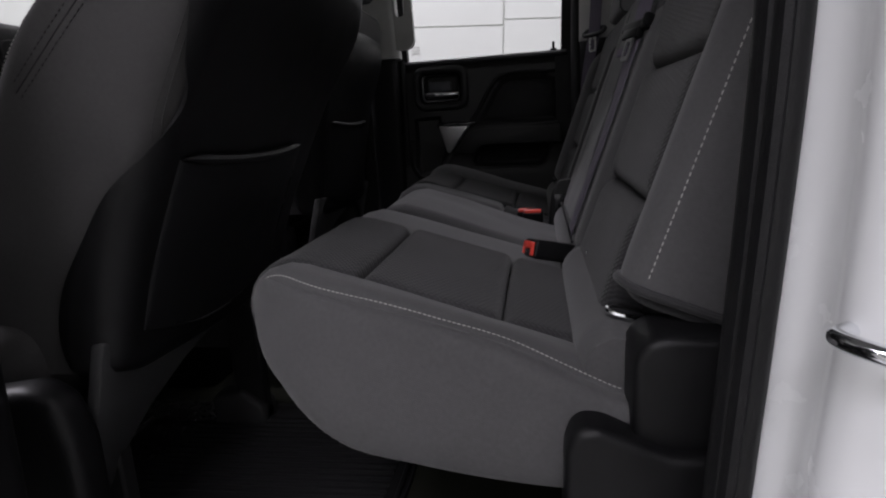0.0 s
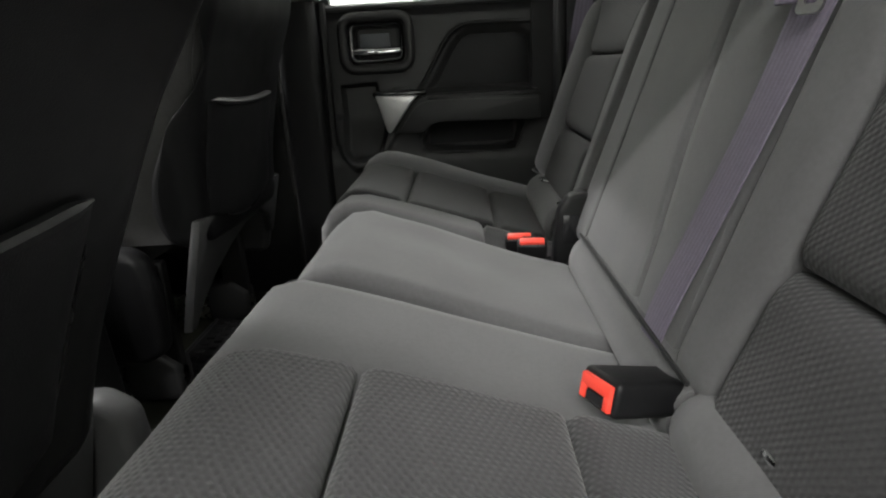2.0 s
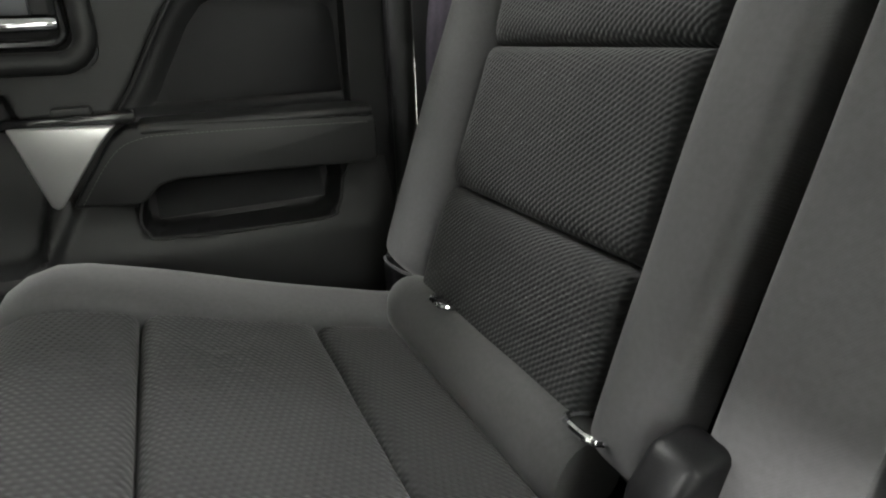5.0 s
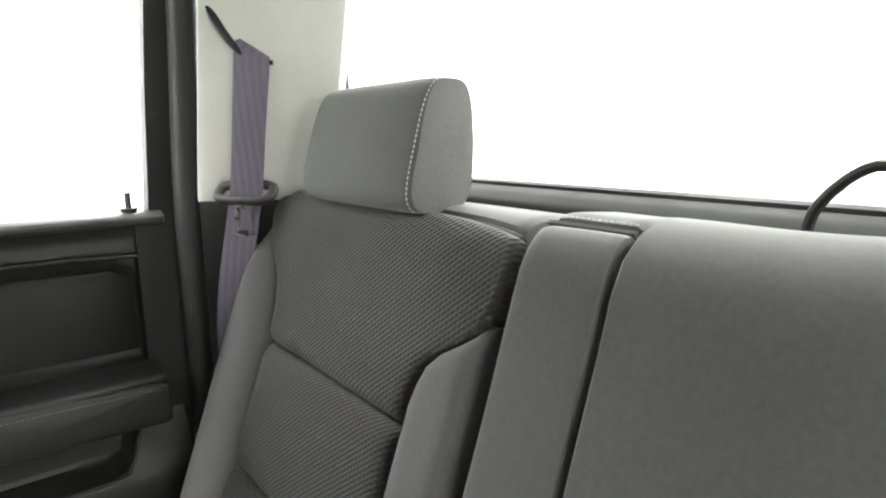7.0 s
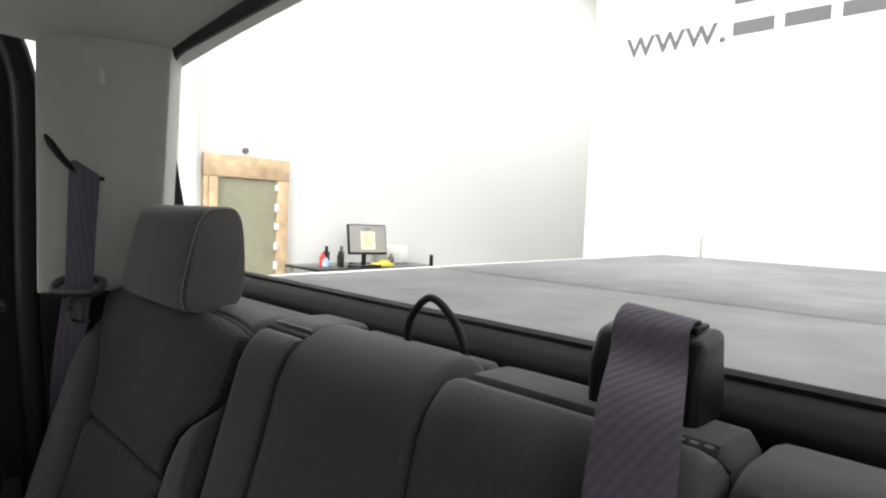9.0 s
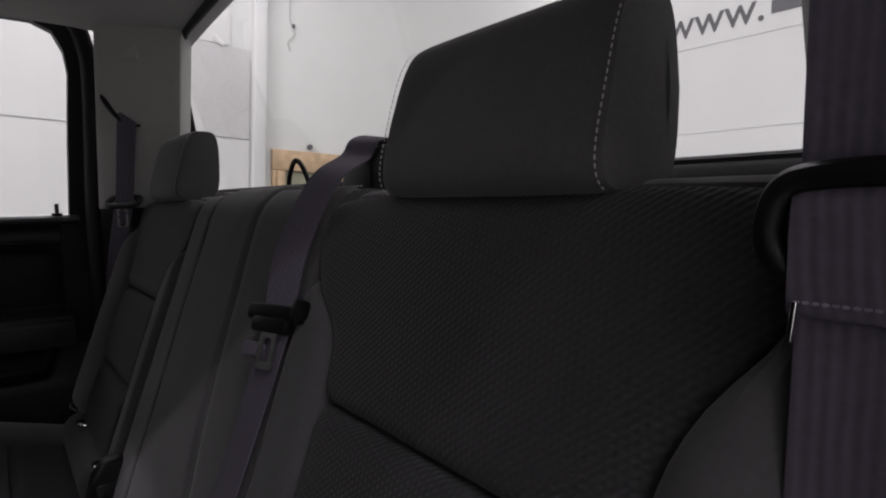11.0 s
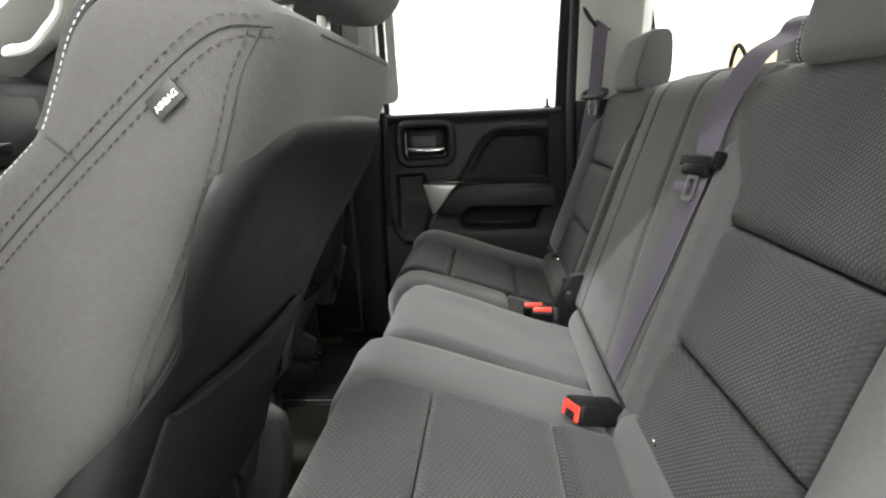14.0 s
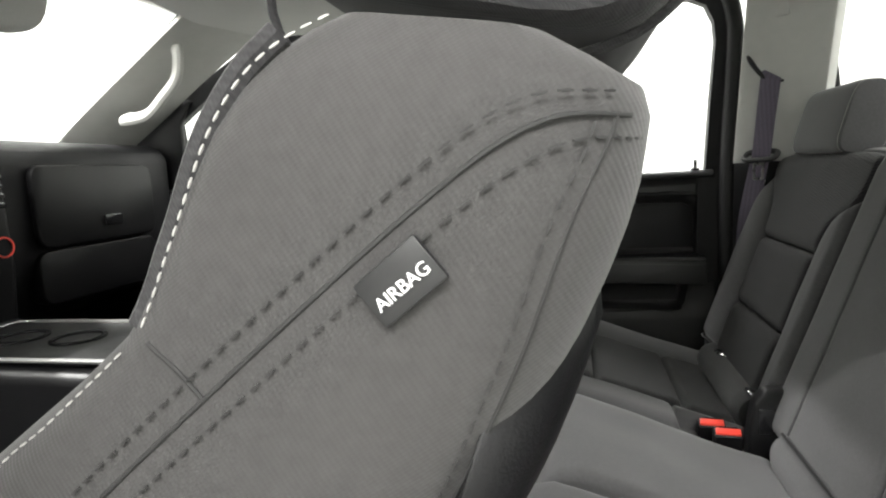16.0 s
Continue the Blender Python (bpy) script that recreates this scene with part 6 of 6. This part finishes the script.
for kx in (-1.32, -1.20):
    part("cup_holder", frame_ring([(kx + 0.045 * math.cos(t), 0.02 + 0.045 * math.sin(t)) for t in np.linspace(0, 6.28, 25)[:-1]], [(kx + 0.037 * math.cos(t), 0.02 + 0.037 * math.sin(t)) for t in np.linspace(0, 6.28, 25)[:-1]], 0.58, 0.616, "z"), "gloss", cc)
part("lid", box(-1.0, -0.79, -0.10, 0.14, 0.60, 0.65, 0.02, 4), "vinyl", cc, "black padded lid")


def front_pillar(side):
    Y = (lambda y: y) if side > 0 else mirrored
    p = thing("pillar_front", (-1.4, Y(0.7), 1.0), "pale grey windscreen pillar trim with grab handle", "pillar trim", group="windscreen pillars", kind="structure")
    line = [(-1.86, Y(0.765), 0.95), (-1.767, Y(0.752), 1.006), (-1.52, Y(0.727), 1.159), (-1.28, Y(0.67), 1.275), (-1.18, Y(0.65), 1.31)]
    part("trim_cover", ribbon(smooth_line(line, 30), lambda a: (0.126 - 0.10 * a, (0.10 + 0.07 * a) * side, 0.01 - 0.07 * a), 0.195, 0.024), "trim", p)
    g = smooth_line([(-1.603, Y(0.70), 1.066), (-1.58, Y(0.655), 1.055), (-1.50, Y(0.645), 1.062), (-1.44, Y(0.64), 1.105), (-1.392, Y(0.64), 1.155), (-1.385, Y(0.645), 1.225), (-1.41, Y(0.66), 1.235), (-1.437, Y(0.69), 1.225)], 44)
    part("grab_handle", tube(g, 0.019, 10, flat=0.7), "trim", p, "pale grey grab handle")


front_pillar(1)
front_pillar(-1)
window("windscreen", [(0.02 + sd * (0.70 - 0.10 * q - 0.04 * q * q), q) for sd, qs in ((-1, np.linspace(1, 0, 9)), (1, np.linspace(0, 1, 9))) for q in qs], lambda a, b: (-1.88 + 0.58 * b, a, 0.965 + 0.345 * b + 0.085 * b * (1 - b)), 0.005, "clear windscreen in a black gasket", "screen_glass")
single("windscreen_header", box(-1.36, -1.27, -0.62, 0.66, 1.300, 1.345, 0.015, 3), "liner", "pale grey header over the windscreen", "header", kind="structure")
vs = thing("sun_visor", (-1.22, -0.16, 1.30), "pale grey sun visor folded down before the windscreen", "sun visor")
vp = prism(round_poly([(-0.43, 1.118, 0.06), (0.062, 1.118, 0.085), (0.080, 1.295, 0.04), (-0.43, 1.295, 0.04)]), -1.236, -1.212, "x", 0.008, 3)
part("visor_pad", vp, "liner", vs)
part("pivot_rod", tube([(-1.224, -0.41, 1.285), (-1.224, 0.075, 1.285)], 0.006, 8), "trim", vs)
fd = thing("front_door", (-1.1, 0.9, FLOOR), "closed black front passenger door with clear window", "car door")
part("door_panel", prism([(0.86, 0.0), (0.83, 0.30), (0.82, 0.52), (0.80, 0.60), (0.81, 0.66), (0.85, 0.72), (0.86, 0.85), (0.93, 0.855), (0.93, 0.0)], -1.97, -0.665, "x", 0.01, 2), "plastic", fd)
part("armrest", box(-1.25, -0.80, 0.765, 0.84, 0.57, 0.63, 0.015, 4), "vinyl", fd)
part("mirror_sail", prism([(-1.72, 0.85), (-1.53, 0.85), (-1.53, 1.05), (-1.48, 1.115), (-1.50, 1.12), (-1.69, 1.01)], 0.822, 0.846, "y", 0.006, 2), "plastic", fd)
o = [(-1.80, 0.84), (-0.655, 0.84), (-0.655, 1.29), (-1.15, 1.285), (-1.27, 1.255), (-1.483, 1.145), (-1.70, 1.013)]
i = [(-1.545, 0.86), (-0.70, 0.86), (-0.69, 1.25), (-1.13, 1.245), (-1.24, 1.215), (-1.45, 1.108), (-1.54, 1.05)]
fr = frame_ring(o, i, 0.0, 0.025)
for v in fr.verts:
    v.co.y += 0.868 - 0.13 * (v.co.z - 0.83)
part("window_frame", fr, "rubber", fd)
bm = bmesh.new()
bm.faces.new([bm.verts.new((a, 0.880 - 0.13 * (b - 0.83), b)) for a, b in i])
pane = part("pane", bm, "glass", fd, smooth=False)
pane.visible_shadow = False
part("outer_skin", box(-1.75, -0.61, 0.945, 0.965, 0.0, 0.85, 0.008, 2), "white_paint", fd)
single("firewall", box(-2.02, -1.96, -0.80, 0.84, 0.0, 0.96, 0.01, 2), "plastic", "black firewall behind the dashboard", "firewall", kind="structure")
front = thing("pickup_body", (-2.5, MID, 0.0), "white pickup body before the windscreen", "pickup")
part("hood", box(-3.05, -1.93, -0.80, 0.84, 0.78, 0.90, 0.05, 4), "white_paint", front)
part("fender", box(-3.02, -1.76, -0.90, -0.78, 0.05, 0.82, 0.05, 4), "white_paint", front)
part("fender", box(-3.02, -1.99, 0.82, 0.94, 0.05, 0.82, 0.05, 4), "white_paint", front)
part("nose", box(-3.10, -2.98, -0.86, 0.90, 0.0, 0.80, 0.04, 4), "white_paint", front)
ch = thing("truck_chassis", (-0.3, MID, -0.1), "black ladder frame under the truck", "chassis")
for yy in (-0.42, 0.38):
    part("frame_rail", box(-2.95, 2.35, yy, yy + 0.08, -0.16, -0.02, 0.01, 2), "rubber", ch)
for xx in (-2.4, -0.9, 0.35, 1.3):
    part("cross_member", box(xx, xx + 0.08, -0.42, 0.46, -0.14, -0.05, 0.01, 2), "rubber", ch)


def road_wheel(x, y):
    # the wheel stands on the floor, so its hub lies higher at the rear
    hub = RAKE @ Vector((x, y, 0))
    w = thing("road_wheel", (hub.x, y, GROUND + 0.36), "black truck tyre on a silver rim", "wheel", group="truck wheels", cab=False)
    z0 = GROUND + 0.36
    part("tyre", tube([(hub.x + 0.27 * math.cos(a), y, z0 + 0.27 * math.sin(a)) for a in np.linspace(0, 2 * math.pi, 37)[:-1]], 0.09, 12, closed=True, flat=1.0), "rubber", w)
    part("rim", tube([(hub.x, y - 0.07, z0), (hub.x, y - 0.05, z0), (hub.x, y + 0.05, z0), (hub.x, y + 0.07, z0)], 0.20, 24), "silver", w)


for wx in (-2.45, 1.35):
    for wy in (-0.80, 0.84):
        road_wheel(wx, wy)

# the driver's door, near middle pillar and the rest of the open side
nd = thing("front_door", (-1.2, -0.85, FLOOR), "closed driver door with clear window", "car door")
part("door_panel", prism([(-0.82, 0.10), (-0.79, 0.30), (-0.78, 0.52), (-0.76, 0.60), (-0.77, 0.66), (-0.81, 0.72), (-0.82, 0.85), (-0.89, 0.855), (-0.89, 0.10)], -1.72, -0.665, "x", 0.01, 2), "plastic", nd)
part("outer_skin", box(-1.75, -0.63, -0.925, -0.905, 0.0, 0.85, 0.008, 2), "white_paint", nd)
fr = frame_ring(o, i, 0.0, 0.025)
for v in fr.verts:
    v.co.y += -0.853 + 0.13 * (v.co.z - 0.83)
part("window_frame", fr, "rubber", nd)
bpn = thing("pillar_middle_near", (-0.61, -0.80, FLOOR), "black pillar trim before the open doorway", "pillar trim", kind="structure")
bm = prism(rounded(-0.665, -0.560, -0.86, -0.79, 0.02), FLOOR, 1.29, "z", 0)
for v in bm.verts:
    v.co.y += 0.10 * max(0, v.co.z - 0.835)
part("pillar_cover", bm, "plastic", bpn)

# everything of the truck leans with it
for ob in CAB:
    ob.matrix_basis = RAKE @ ob.matrix_basis
